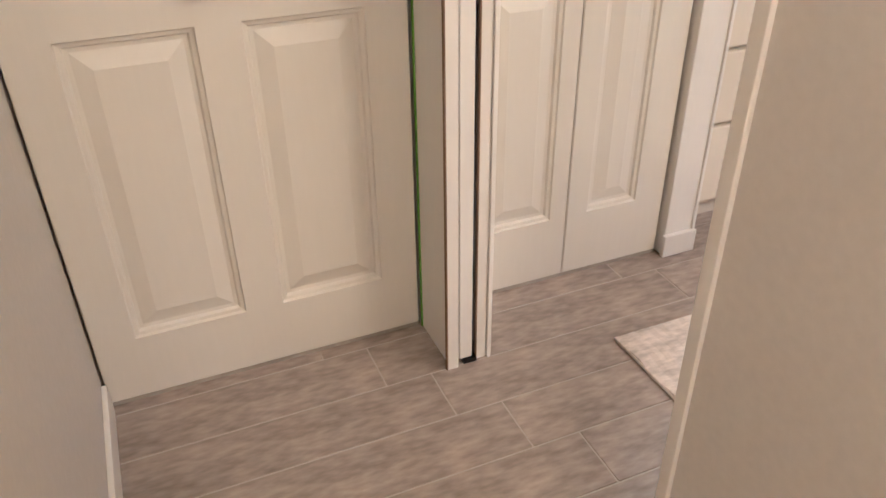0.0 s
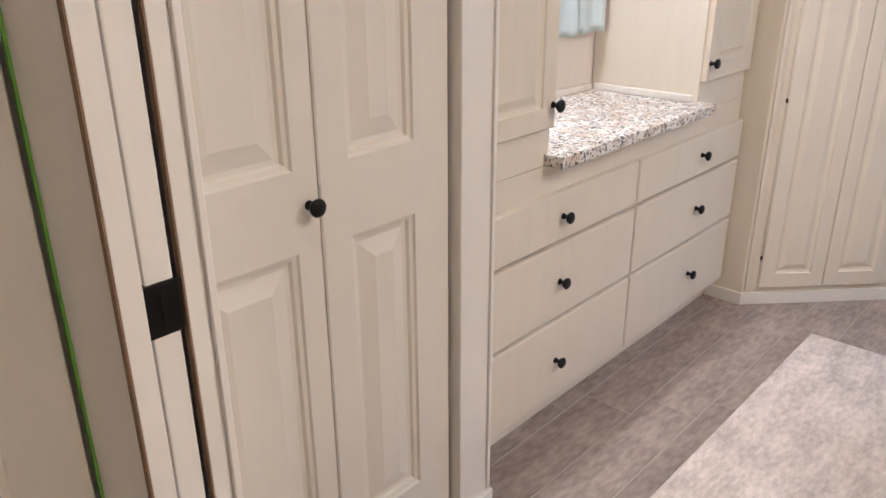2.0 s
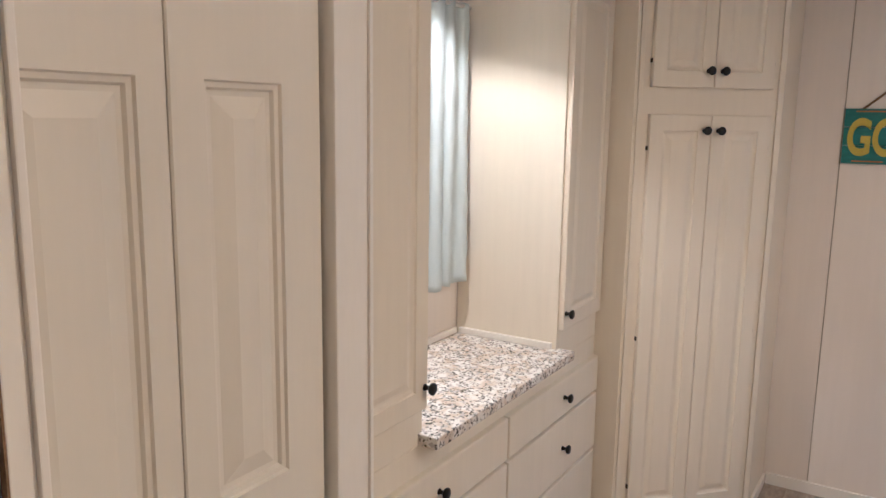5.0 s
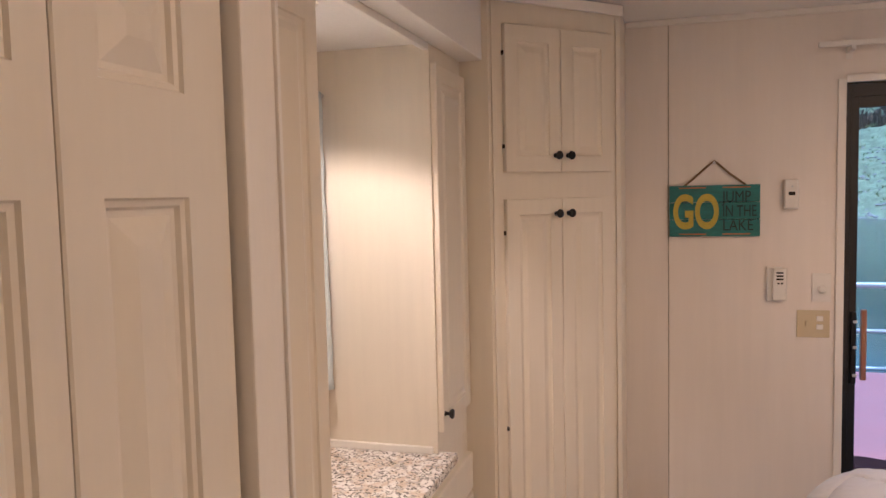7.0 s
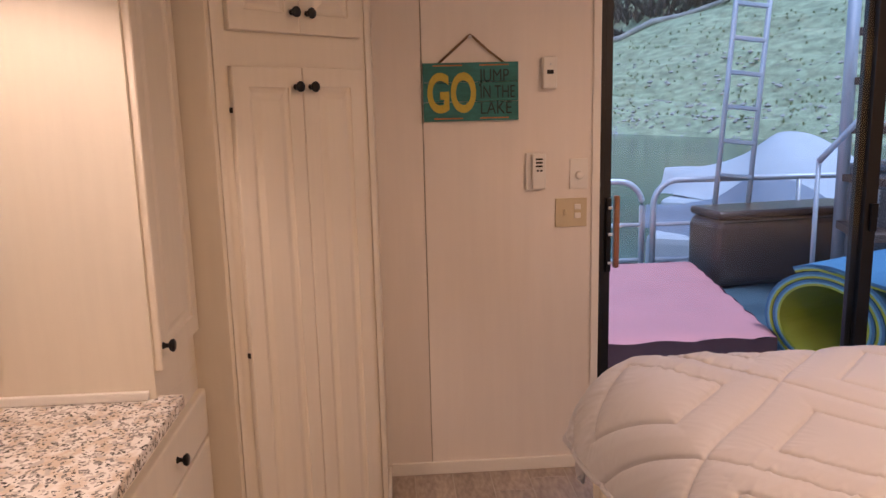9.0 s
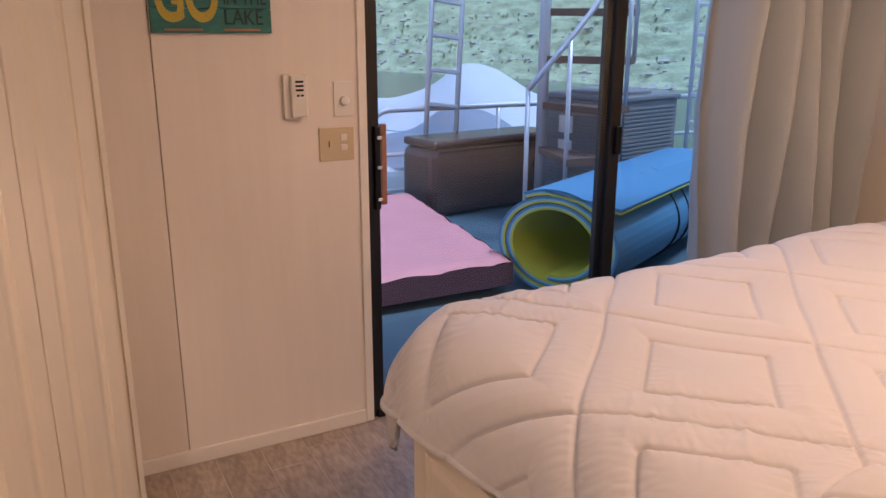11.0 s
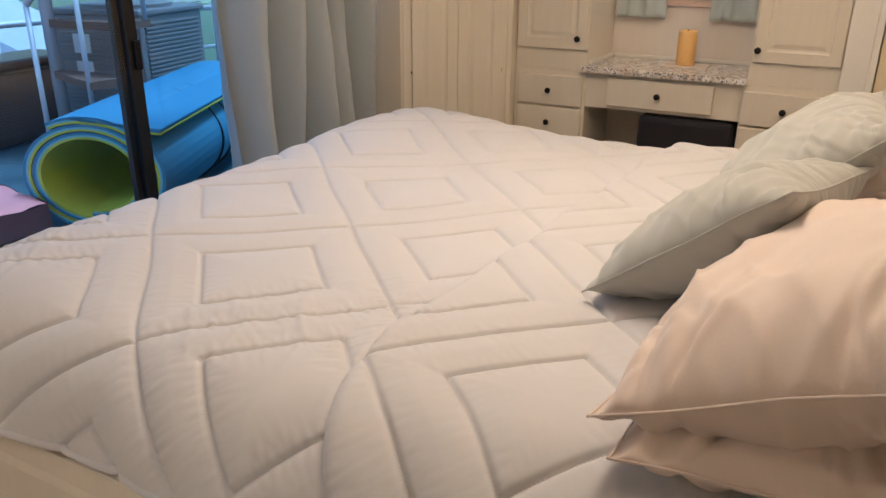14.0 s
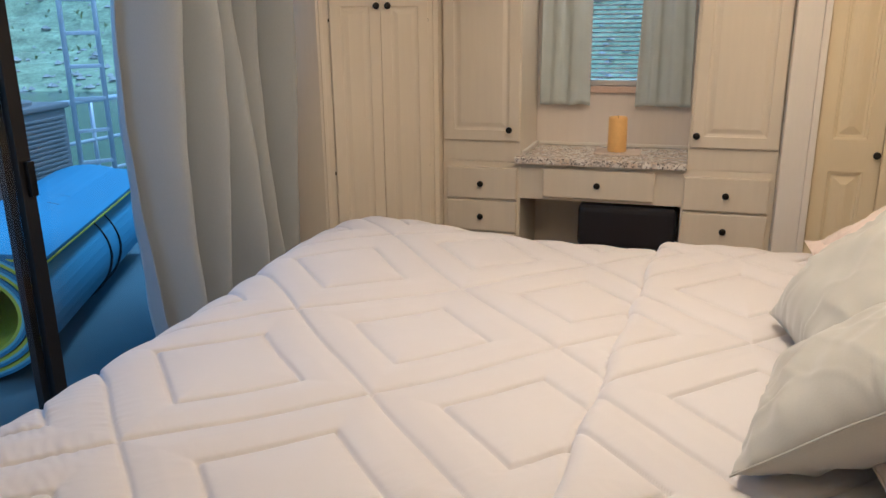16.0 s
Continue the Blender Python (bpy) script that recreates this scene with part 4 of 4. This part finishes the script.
t = on_wall("detector", "white plastic motion detector on the wall", "detector", 0.497, 1.612)
part("case", box(0, 0, 0, 0.058, 0.126, 0.034, 0.010, seg=3), PLASTIC, t)
part("lens", box(0.016, 0.058, 0.032, 0.042, 0.074, 0.037, 0.003), BLACK, t, "dark sensor window")
part("led", lathe(((0.004, 0.033), (0.004, 0.036), (0.002, 0.037)), 10), STEEL, t, at=pose(0.030, 0.096, 0))
t = on_wall("remote_holder", "white fan remote in its wall holder", "remote control", 0.562, 1.213)
part("holder", box(0, 0.0, 0, 0.062, 0.150, 0.016, 0.004), PLASTIC, t)
part("remote", box(0.022, 0.006, 0.012, 0.078, 0.146, 0.034, 0.006, seg=3), PLASTIC, t)
for k in range(3):
    part("button", box(0.036, 0.094 + 0.014 * k, 0.033, 0.064, 0.101 + 0.014 * k, 0.036, 0.001), BLACK, t)
for k in range(2):
    part("button", box(0.040 + 0.014 * k, 0.076, 0.033, 0.049 + 0.014 * k, 0.083, 0.036, 0.001), BLACK, t)
t = on_wall("dimmer_switch", "white dimmer switch plate with round knob", "switch", 0.381, 1.213)
part("plate", box(0, 0, 0, 0.074, 0.122, 0.006, 0.002), PLASTIC, t)
part("dial", lathe(((0.017, 0.006), (0.016, 0.018), (0.012, 0.020)), 20), PLASTIC, t, at=pose(0.038, 0.055, 0), smooth=True)
t = on_wall("light_switch", "ivory double switch and outlet plate", "switch", 0.440, 1.057)
part("plate", box(0, 0, 0, 0.130, 0.118, 0.006, 0.002), IVORY, t)
part("toggle", box(0.034, 0.050, 0.005, 0.044, 0.072, 0.016, 0.002), IVORY, t)
for y in (0.036, 0.072):
    part("outlet", box(0.078, y, 0.005, 0.104, y + 0.022, 0.009, 0.003), PLASTIC, t)

# ---------------------------------------------------------------- on and under the vanity
t = thing("candle", "thick amber pillar candle on the granite counter", "candle", pose(2.215, -3.10, 0.874))
part("wax", lathe(((0.046, 0.0), (0.050, 0.004), (0.049, 0.176), (0.045, 0.184), (0.040, 0.182), (0.015, 0.174))), WAX, t, smooth=True)
part("wick", tube([(0, 0, 0.17), (0.002, 0, 0.185), (0.005, 0, 0.192)], 0.0015, 6), BLACK, t)
tagged(part("coaster", box(2.09, -3.20, 0.866, 2.33, -3.01, 0.874, 0.003), MAT_TILE), "pale stone tray under the candle", "tray")
t = thing("stool", "low black leatherette stool pushed under the vanity", "stool", pose(2.13, -3.02, 0))
part("seat", box(-0.25, -0.17, 0.40, 0.25, 0.16, 0.625, 0.035, seg=3), CHAIR, t)
part("skirt", box(-0.24, -0.16, 0.06, 0.24, 0.15, 0.40, 0.008), CHAIR, t)
for x in (-0.2, 0.2):
    for y in (-0.12, 0.11):
        part("leg", tube([(x, y, 0.0), (x, y, 0.08)], 0.02, 8), BLACK, t)


# ---------------------------------------------------------------- ceiling lamps
t = thing("ceiling_light", "long white ceiling light with lit diffuser", "ceiling light", pose(1.95, -0.55, 2.45))
part("housing", box(-0.09, -0.60, -0.045, 0.09, 0.60, 0.0, 0.006), TRIM, t)
part("diffuser", box(-0.075, -0.585, -0.058, 0.075, 0.585, -0.045, 0.004), GLOW, t)
t = thing("ceiling_light", "square white hall ceiling light", "ceiling light", pose(0.2, -0.7, 2.45))
part("housing", box(-0.16, -0.16, -0.035, 0.16, 0.16, 0.0, 0.006), TRIM, t)
part("diffuser", box(-0.145, -0.145, -0.044, 0.145, 0.145, -0.035, 0.003), GLOW, t)


# ---------------------------------------------------------------- outside: deck, water, bank
tagged(part("deck_floor", box(4.06, -7.0, -0.30, 7.75, 5.0, -0.01), DECK), "blue-grey painted boat deck", "deck", kind="structure")
bm = bmesh.new()
bm.faces.new([bm.verts.new(c) for c in ((-3000, -3000, -0.8), (3000, -3000, -0.8), (3000, 3000, -0.8), (-3000, 3000, -0.8))])
tagged(part("water", bm, WATER), "green-grey calm lake water", "water", kind="structure")


BANK_C, BANK_S = math.cos(math.radians(17)), math.sin(math.radians(17))


def bank_point(u, v, up=0.0):
    """A place on the bank: u along the shore, v away from the water."""
    ter = 1.1 * noise.noise((u * 0.05, v * 0.3, 1)) + 0.45 * noise.noise((u * 0.25, v * 0.9, 2)) + 3.0 * noise.noise((u * 0.02, v * 0.03, 7))
    ledge = 0.5 * math.sin(v * 2.2 + 1.3 * noise.noise((u * 0.08, v * 0.2, 4)))
    z = -1.2 + 0.50 * v + (ter + ledge * 0.5) * min(1, max(0, v + 1) / 6)
    return Vector((24.0 + u * BANK_C + v * BANK_S, -23.0 + u * BANK_S - v * BANK_C, z + up))


def bank():
    bm = bmesh.new()
    nu, nv = 190, 70
    g = {(i, j): bm.verts.new(bank_point(-60 + 300 * i / nu, 130 * (j / nv) ** 1.6 - 2)) for i in range(nu + 1) for j in range(nv + 1)}
    for i in range(nu):
        for j in range(nv):
            bm.faces.new((g[i, j], g[i + 1, j], g[i + 1, j + 1], g[i, j + 1]))
    tagged(part("ground_bank", bm, HILL, smooth=False), "dry grassy lake bank with rocky ledges", "hillside", kind="structure")


def scatter(name, label, category, mat, count, seed, place, shape):
    """Many small clumps or stones on the bank, joined into one mesh."""
    rnd = random.Random(seed)
    verts, faces = [], []
    for _ in range(count):
        p, size = place(rnd)
        shape(rnd, p, size, verts, faces)
    me = bpy.data.meshes.new(name)
    me.from_pydata(verts, [], faces)
    me.materials.append(mat)
    tagged(new(name, me), label, category, kind="stuff")


def twigs(rnd, p, size, verts, faces):
    for _ in range(7):
        way = rnd.uniform(0, 2 * math.pi)
        lean, tall, wide = rnd.uniform(0.1, 0.7), size * rnd.uniform(0.5, 1.0), size * 0.09
        tip = p + Vector((math.cos(way) * lean * size, math.sin(way) * lean * size, tall))
        side = Vector((-math.sin(way), math.cos(way), 0)) * wide
        n = len(verts)
        mid = (p + tip) / 2 + Vector((0, 0, 0.1 * size))
        verts.extend([tuple(p), tuple(mid + side), tuple(tip), tuple(mid - side)])
        faces.append((n, n + 1, n + 2, n + 3))


def stone(rnd, p, size, verts, faces):
    n = len(verts)
    for x, y, z in ((1, 0, 0), (0, 1, 0), (-1, 0, 0), (0, -1, 0), (0, 0, 0.6), (0, 0, -0.6)):
        verts.append((p.x + x * size * rnd.uniform(0.6, 1.2), p.y + y * size * rnd.uniform(0.6, 1.2), p.z + z * size * rnd.uniform(0.6, 1.1)))
    for k in range(4):
        faces.append((n + k, n + (k + 1) % 4, n + 4))
        faces.append((n + (k + 1) % 4, n + k, n + 5))


def log_line(u):
    return 17.3 + (60.4 - u) * 0.60


def scrub_place(rnd):
    u = rnd.uniform(42, 120)
    return bank_point(u, max(9.0, log_line(u)) + 1.0 + 26 * rnd.random() ** 1.3), rnd.uniform(0.7, 1.8)


def tuft_place(rnd):
    u = rnd.uniform(-30, 95)
    return bank_point(u, rnd.uniform(3, 24)), rnd.uniform(0.12, 0.4)


def stone_place(rnd):
    u = rnd.uniform(-35, 80)
    return bank_point(u, 1.0 + 12 * rnd.random() ** 2), rnd.uniform(0.08, 0.30)


bank()
scatter("scrub", "bare brown scrub on the upper bank", "shrubs", SCRUB, 3200, 3, scrub_place, twigs)
scatter("grass_tufts", "dry grass tufts on the bank", "grass", TUFT, 2600, 5, tuft_place, twigs)
scatter("shore_stones", "grey stones along the shore", "stones", STONE, 2600, 4, stone_place, stone)
line = [bank_point(u, log_line(u), 0.3) for u in (61.0, 58.0, 55.0, 52.0, 49.0, 46.0)]
tagged(part("fallen_log", tube(line, [0.34, 0.32, 0.29, 0.26, 0.22, 0.15], 10), STONE, smooth=True), "bleached grey fallen log on the bank", "log")


def rail_section(y0, y1):
    t = thing("deck_railing", "galvanised tube deck railing with rounded corners", "railing", group="deck railings")
    x, low, top, r = 7.5, 0.02, 0.86, 0.22
    pts = [(x, y0, low)]
    pts += [(x, y0 + r - r * math.cos(a), top - r + r * math.sin(a)) for a in [k * math.pi / 16 for k in range(9)]]
    pts += [(x, y1 - r + r * math.sin(a), top - r + r * math.cos(a)) for a in [k * math.pi / 16 for k in range(9)]]
    pts += [(x, y1, low)]
    part("top_tube", tube(pts, 0.027, 10), STEEL, t, smooth=True)
    for z in (0.15, 0.47):
        part("cross_tube", tube([(x, y0, z), (x, y1, z)], 0.019, 8), STEEL, t, smooth=True)
    n = max(1, int((y1 - y0) / 1.3))
    for k in range(1, n):
        y = y0 + (y1 - y0) * k / n
        part("post", tube([(x, y, -0.01), (x, y, top)], 0.021, 8), STEEL, t, smooth=True)
    for y in (y0, y1):
        part("foot", lathe(((0.05, -0.01), (0.05, 0.004), (0.032, 0.008), (0.03, 0.03)), 14), STEEL, t, at=pose(x, y, 0))


rail_section(-6.5, -1.20)
rail_section(-1.10, -0.10)
rail_section(0.0, 4.0)

# red sun mat
t = thing("sun_mat", "faded red vinyl sun mat lying on the deck", "mat")
bm = bmesh.new()
g = {}
for i in range(41):
    for j in range(31):
        u, v = i / 40, j / 30
        x, y = 5.02 + 2.15 * u, -1.10 - 0.33 * u + (1.63 + 0.03 * u) * v
        rim = min(u, 1 - u, v, 1 - v)
        g[i, j] = bm.verts.new((x, y + 0.008 * math.sin(i * 1.3), 0.205 + 0.012 * noise.noise((x * 4, y * 4, 0)) - 0.02 * math.exp(-rim / 0.012) + 0.010 * math.sin(j * 1.1) * math.exp(-u / 0.02)))
for i in range(40):
    for j in range(30):
        bm.faces.new((g[i, j], g[i + 1, j], g[i + 1, j + 1], g[i, j + 1]))
part("top", bm, REDF, t, smooth=True)
bm = bmesh.new()
rim = [(i, 0) for i in range(41)] + [(40, j) for j in range(1, 31)] + [(i, 30) for i in range(39, -1, -1)] + [(0, j) for j in range(29, 0, -1)]
pos = [(5.02 + 2.15 * i / 40, -1.10 - 0.33 * i / 40 + (1.63 + 0.03 * i / 40) * j / 30) for i, j in rim]
a = [bm.verts.new((x, y, 0.19 + 0.008 * math.sin(k * 0.9))) for k, (x, y) in enumerate(pos)]
b = [bm.verts.new((x, y, 0.05)) for x, y in pos]
for k in range(len(a)):
    bm.faces.new((a[k - 1], a[k], b[k], b[k - 1]))
bm.faces.new(b)
part("side", bm, REDS, t, "dark maroon edge")
for x, y in ((5.2, -1.0), (5.2, 0.3), (6.9, -1.2), (6.9, 0.2)):
    part("foot", box(x - 0.04, y - 0.04, -0.01, x + 0.04, y + 0.04, 0.06), REDS, t)


# rolled foam water mat
def spiral_band(r0, pitch, turns, a, b, length, tail):
    """One layer of the rolled sheet, between offsets a and b from its inner face; the roll's axis is local y."""
    bm = bmesh.new()
    n = int(44 * turns)
    prof = []
    for k in range(n + 1):
        th = 2 * math.pi * turns * k / n
        r = r0 + pitch * th / (2 * math.pi)
        w = th - 2 * math.pi * turns + math.radians(120)
        prof.append(((r + a) * math.cos(w), (r + a) * math.sin(w), (r + b) * math.cos(w), (r + b) * math.sin(w)))
    rings = []
    for xa, za, xb, zb in prof:
        rings.append([bm.verts.new(c) for c in ((xa, 0, za), (xb, 0, zb), (xb, length, zb), (xa, length, za))])
    for p, q in zip(rings, rings[1:]):
        for k in range(4):
            bm.faces.new((p[k], p[(k + 1) % 4], q[(k + 1) % 4], q[k]))
    bm.faces.new(rings[0])
    bm.faces.new(rings[-1])
    return bm


t = thing("foam_mat", "rolled-up blue and yellow foam water mat on deck", "foam mat", pose(4.86, -1.27, 0.312, 0, 0, -154) @ Matrix.Diagonal((1.28, 1, 1, 1)))
for a, b, mat in ((0.0, 0.012, FOAMY), (0.012, 0.022, FOAML), (0.022, 0.036, FOAMB)):
    part("layer", spiral_band(0.185, 0.042, 2.6, a, b, 2.1, 0), mat, t)
part("flap", box(-0.02, 0.0, 0.0, 0.36, 2.1, 0.022, 0.004), FOAMB, t, at=pose(-0.04, 0, 0.300, 0, 9))
part("flap_lining", box(-0.02, 0.002, -0.012, 0.362, 2.098, -0.0005, 0.003), FOAMY, t, at=pose(-0.04, 0, 0.300, 0, 9))
for y in (0.95, 1.15):
    part("strap", tube([(0.318 * math.cos(k), y, 0.318 * math.sin(k)) for k in [2 * math.pi * q / 40 for q in range(40)]], 0.008, 6, closed=True), BLACK, t)

# brown moulded locker
t = thing("deck_locker", "dark brown moulded plastic deck locker", "locker", pose(7.18, -1.5, 0, 0, 0, 8))
part("body", box(-0.28, -1.45, 0.0, 0.24, 0.0, 0.59, 0.13, seg=5), BROWN, t)
part("lid", box(-0.26, -1.43, 0.575, 0.22, -0.02, 0.645, 0.034, seg=3), BROWN, t)
part("lid_seam", box(-0.285, -1.40, 0.545, -0.276, -0.05, 0.560, 0.003), BLACK, t)

# air conditioner
t = thing("air_conditioner", "grey outdoor air-conditioning condenser on the deck", "air conditioner", pose(6.55, -3.05, 0, 0, 0, 12))
part("cabinet", box(-0.40, -0.40, 0.0, 0.40, 0.40, 0.98, 0.02), ACM, t)
part("top_cap", box(-0.42, -0.42, 0.98, 0.42, 0.42, 1.02, 0.012), ACM, t)
slat = mesh_of("louvre", box(-0.006, -0.34, -0.009, 0.010, 0.34, 0.009, 0.003), ACM)
slat2 = mesh_of("louvre", box(-0.34, -0.010, -0.009, 0.34, 0.006, 0.009, 0.003), ACM)
for k in range(26):
    for me, at in ((slat, pose(-0.408, 0, 0.12 + 0.032 * k)), (slat2, pose(0, 0.408, 0.12 + 0.032 * k))):
        o = new("louvre", me)
        o.parent, o.matrix_local = t, at
part("fan_guard", lathe(((0.34, 1.02), (0.34, 1.045), (0.30, 1.05), (0.05, 1.055)), 28), ACM, t)
for z0, z1 in ((0.70, 0.84), (0.52, 0.64)):
    part("data_plate", box(0.05, 0.402, z0, 0.20, 0.415, z1, 0.002), PLASTIC, t)
part("hose", tube([(0.42, 0.3, 0.4), (0.55, 0.3, 0.42), (0.62, 0.3, 0.3), (0.60, 0.3, 0.1)], 0.02, 8), BLACK, t, smooth=True)

# ladder
t = thing("ladder", "grey aluminium ladder rising to the upper deck", "ladder", look((7.35, -1.86, 0.0), (7.30, -2.30, 3.3)) @ pose(0, 0, 0, 0, 180))
t.matrix_world = pose(7.34, -1.80, 0.0, 7.5, 0, 90) @ pose(0, 0, 0, 0, -7)
for x in (-0.15, 0.15):
    part("rail", tube([(x, 0, 0.0), (x, 0, 3.6)], 0.024, 8), STEEL, t, smooth=True)
for k in range(11):
    part("rung", box(-0.15, -0.022, 0.28 + 0.30 * k, 0.15, 0.022, 0.315 + 0.30 * k, 0.006), STEEL, t)


copy_thing(t, pose(7.30, -4.95, 0.0, 0, 0, 55))


# spiral stair
def spiral_stair(cx, cy):
    t = thing("spiral_stair", "white metal spiral stair with weathered wooden treads", "stair", pose(cx, cy, 0))
    part("pole", tube([(0, 0, -0.01), (0, 0, 3.6)], 0.046, 16), STEEL, t, smooth=True)
    rail = []
    for k in range(10):
        a = math.radians(150 + 24 * k)
        z = 0.25 + 0.36 * k
        bm = bmesh.new()
        w0, w1, r1 = 0.06, math.radians(14), 0.72
        base = [(0.05 * math.cos(a - 0.9), 0.05 * math.sin(a - 0.9)), (r1 * math.cos(a - w1), r1 * math.sin(a - w1)), (r1 * math.cos(a + w1), r1 * math.sin(a + w1)), (0.05 * math.cos(a + 0.9), 0.05 * math.sin(a + 0.9))]
        lo = [bm.verts.new((x, y, z - 0.055)) for x, y in base]
        hi = [bm.verts.new((x, y, z)) for x, y in base]
        for q in range(4):
            bm.faces.new((lo[q], lo[(q + 1) % 4], hi[(q + 1) % 4], hi[q]))
        bm.faces.new(lo)
        bm.faces.new(hi)
        part("tread", bm, STEP, t)
        ex, ey = 0.70 * math.cos(a - w1), 0.70 * math.sin(a - w1)
        part("baluster", tube([(ex, ey, (-0.01 if k == 0 else z - 0.36)), (ex, ey, z + 0.86)], 0.017, 8), STEEL, t, smooth=True)
    for k in range(41):
        a = math.radians(150 - 14 + 24 * 9 * k / 40)
        rail.append((0.70 * math.cos(a), 0.70 * math.sin(a), 1.11 + 0.36 * 9 * k / 40))
    part("handrail", tube(rail, 0.021, 8), STEEL, t, smooth=True)


spiral_stair(6.55, -2.35)


def covered_boat(m, length, width, height, mat, label, seed):
    bm = bmesh.new()
    g = {}
    for i in range(41):
        for j in range(25):
            u, v = i / 40, 2 * j / 24 - 1
            half = width / 2 * math.sin(math.pi * min(0.98, 0.10 + 0.9 * u)) ** 0.45
            ridge = height * (0.45 + 0.55 * math.exp(-((u - 0.45) / 0.22) ** 2)) * (1 - 0.85 * abs(v) ** 1.3)
            g[i, j] = bm.verts.new((length * (u - 0.5), half * v, ridge + 0.05 * noise.noise((u * 6, v * 3, seed)) - 0.03 * abs(math.sin(12 * u)) * (1 - abs(v))))
    for i in range(40):
        for j in range(24):
            bm.faces.new((g[i, j], g[i + 1, j], g[i + 1, j + 1], g[i, j + 1]))
    t = thing("boat", label, "boat", m)
    part("cover", bm, mat, t, smooth=True)
    part("hull", box(-length / 2 * 0.92, -width / 2 * 0.85, -0.75, length / 2 * 0.92, width / 2 * 0.85, 0.06, 0.12, seg=3), COVER, t)


covered_boat(pose(11.8, -4.6, 0.05, 0, 0, 55), 3.4, 1.9, 1.05, COVER, "moored boat under a pale fabric cover", 1)
covered_boat(pose(9.6, -3.2, -0.05, 0, 0, 60), 2.6, 1.5, 0.75, COVERD, "moored boat under a slate-grey fabric cover", 2)

# ---------------------------------------------------------------- floor tiles
TW, TL = 0.161, 0.92
tile_mesh = {}
y = 1.37 + 0.161 * 3
k = 0
while y > -2.95:
    x = 0.182 + 0.118 * k - 3 * TL
    while x < 3.95:
        a, b = max(x, -0.222 if y > -1.5 else 0.604), min(x + TL, 3.95)
        mid = (a + b) / 2
        if b - a > 0.02 and (mid > 0.6 or y > -1.5):
            size = round(b - a, 3)
            if size not in tile_mesh:
                tile_mesh[size] = mesh_of("tile", box(-size / 2 + 0.002, -TW / 2 + 0.002, -0.007, size / 2 - 0.002, TW / 2 - 0.002, 0.0, 0.0012, seg=1), TILE)
            o = new("tile", tile_mesh[size])
            o.parent = FLOOR
            o.matrix_local = pose(mid, y - TW / 2, 0.0)
        x += TL
    y -= TW
    k = (k + 1) % 8
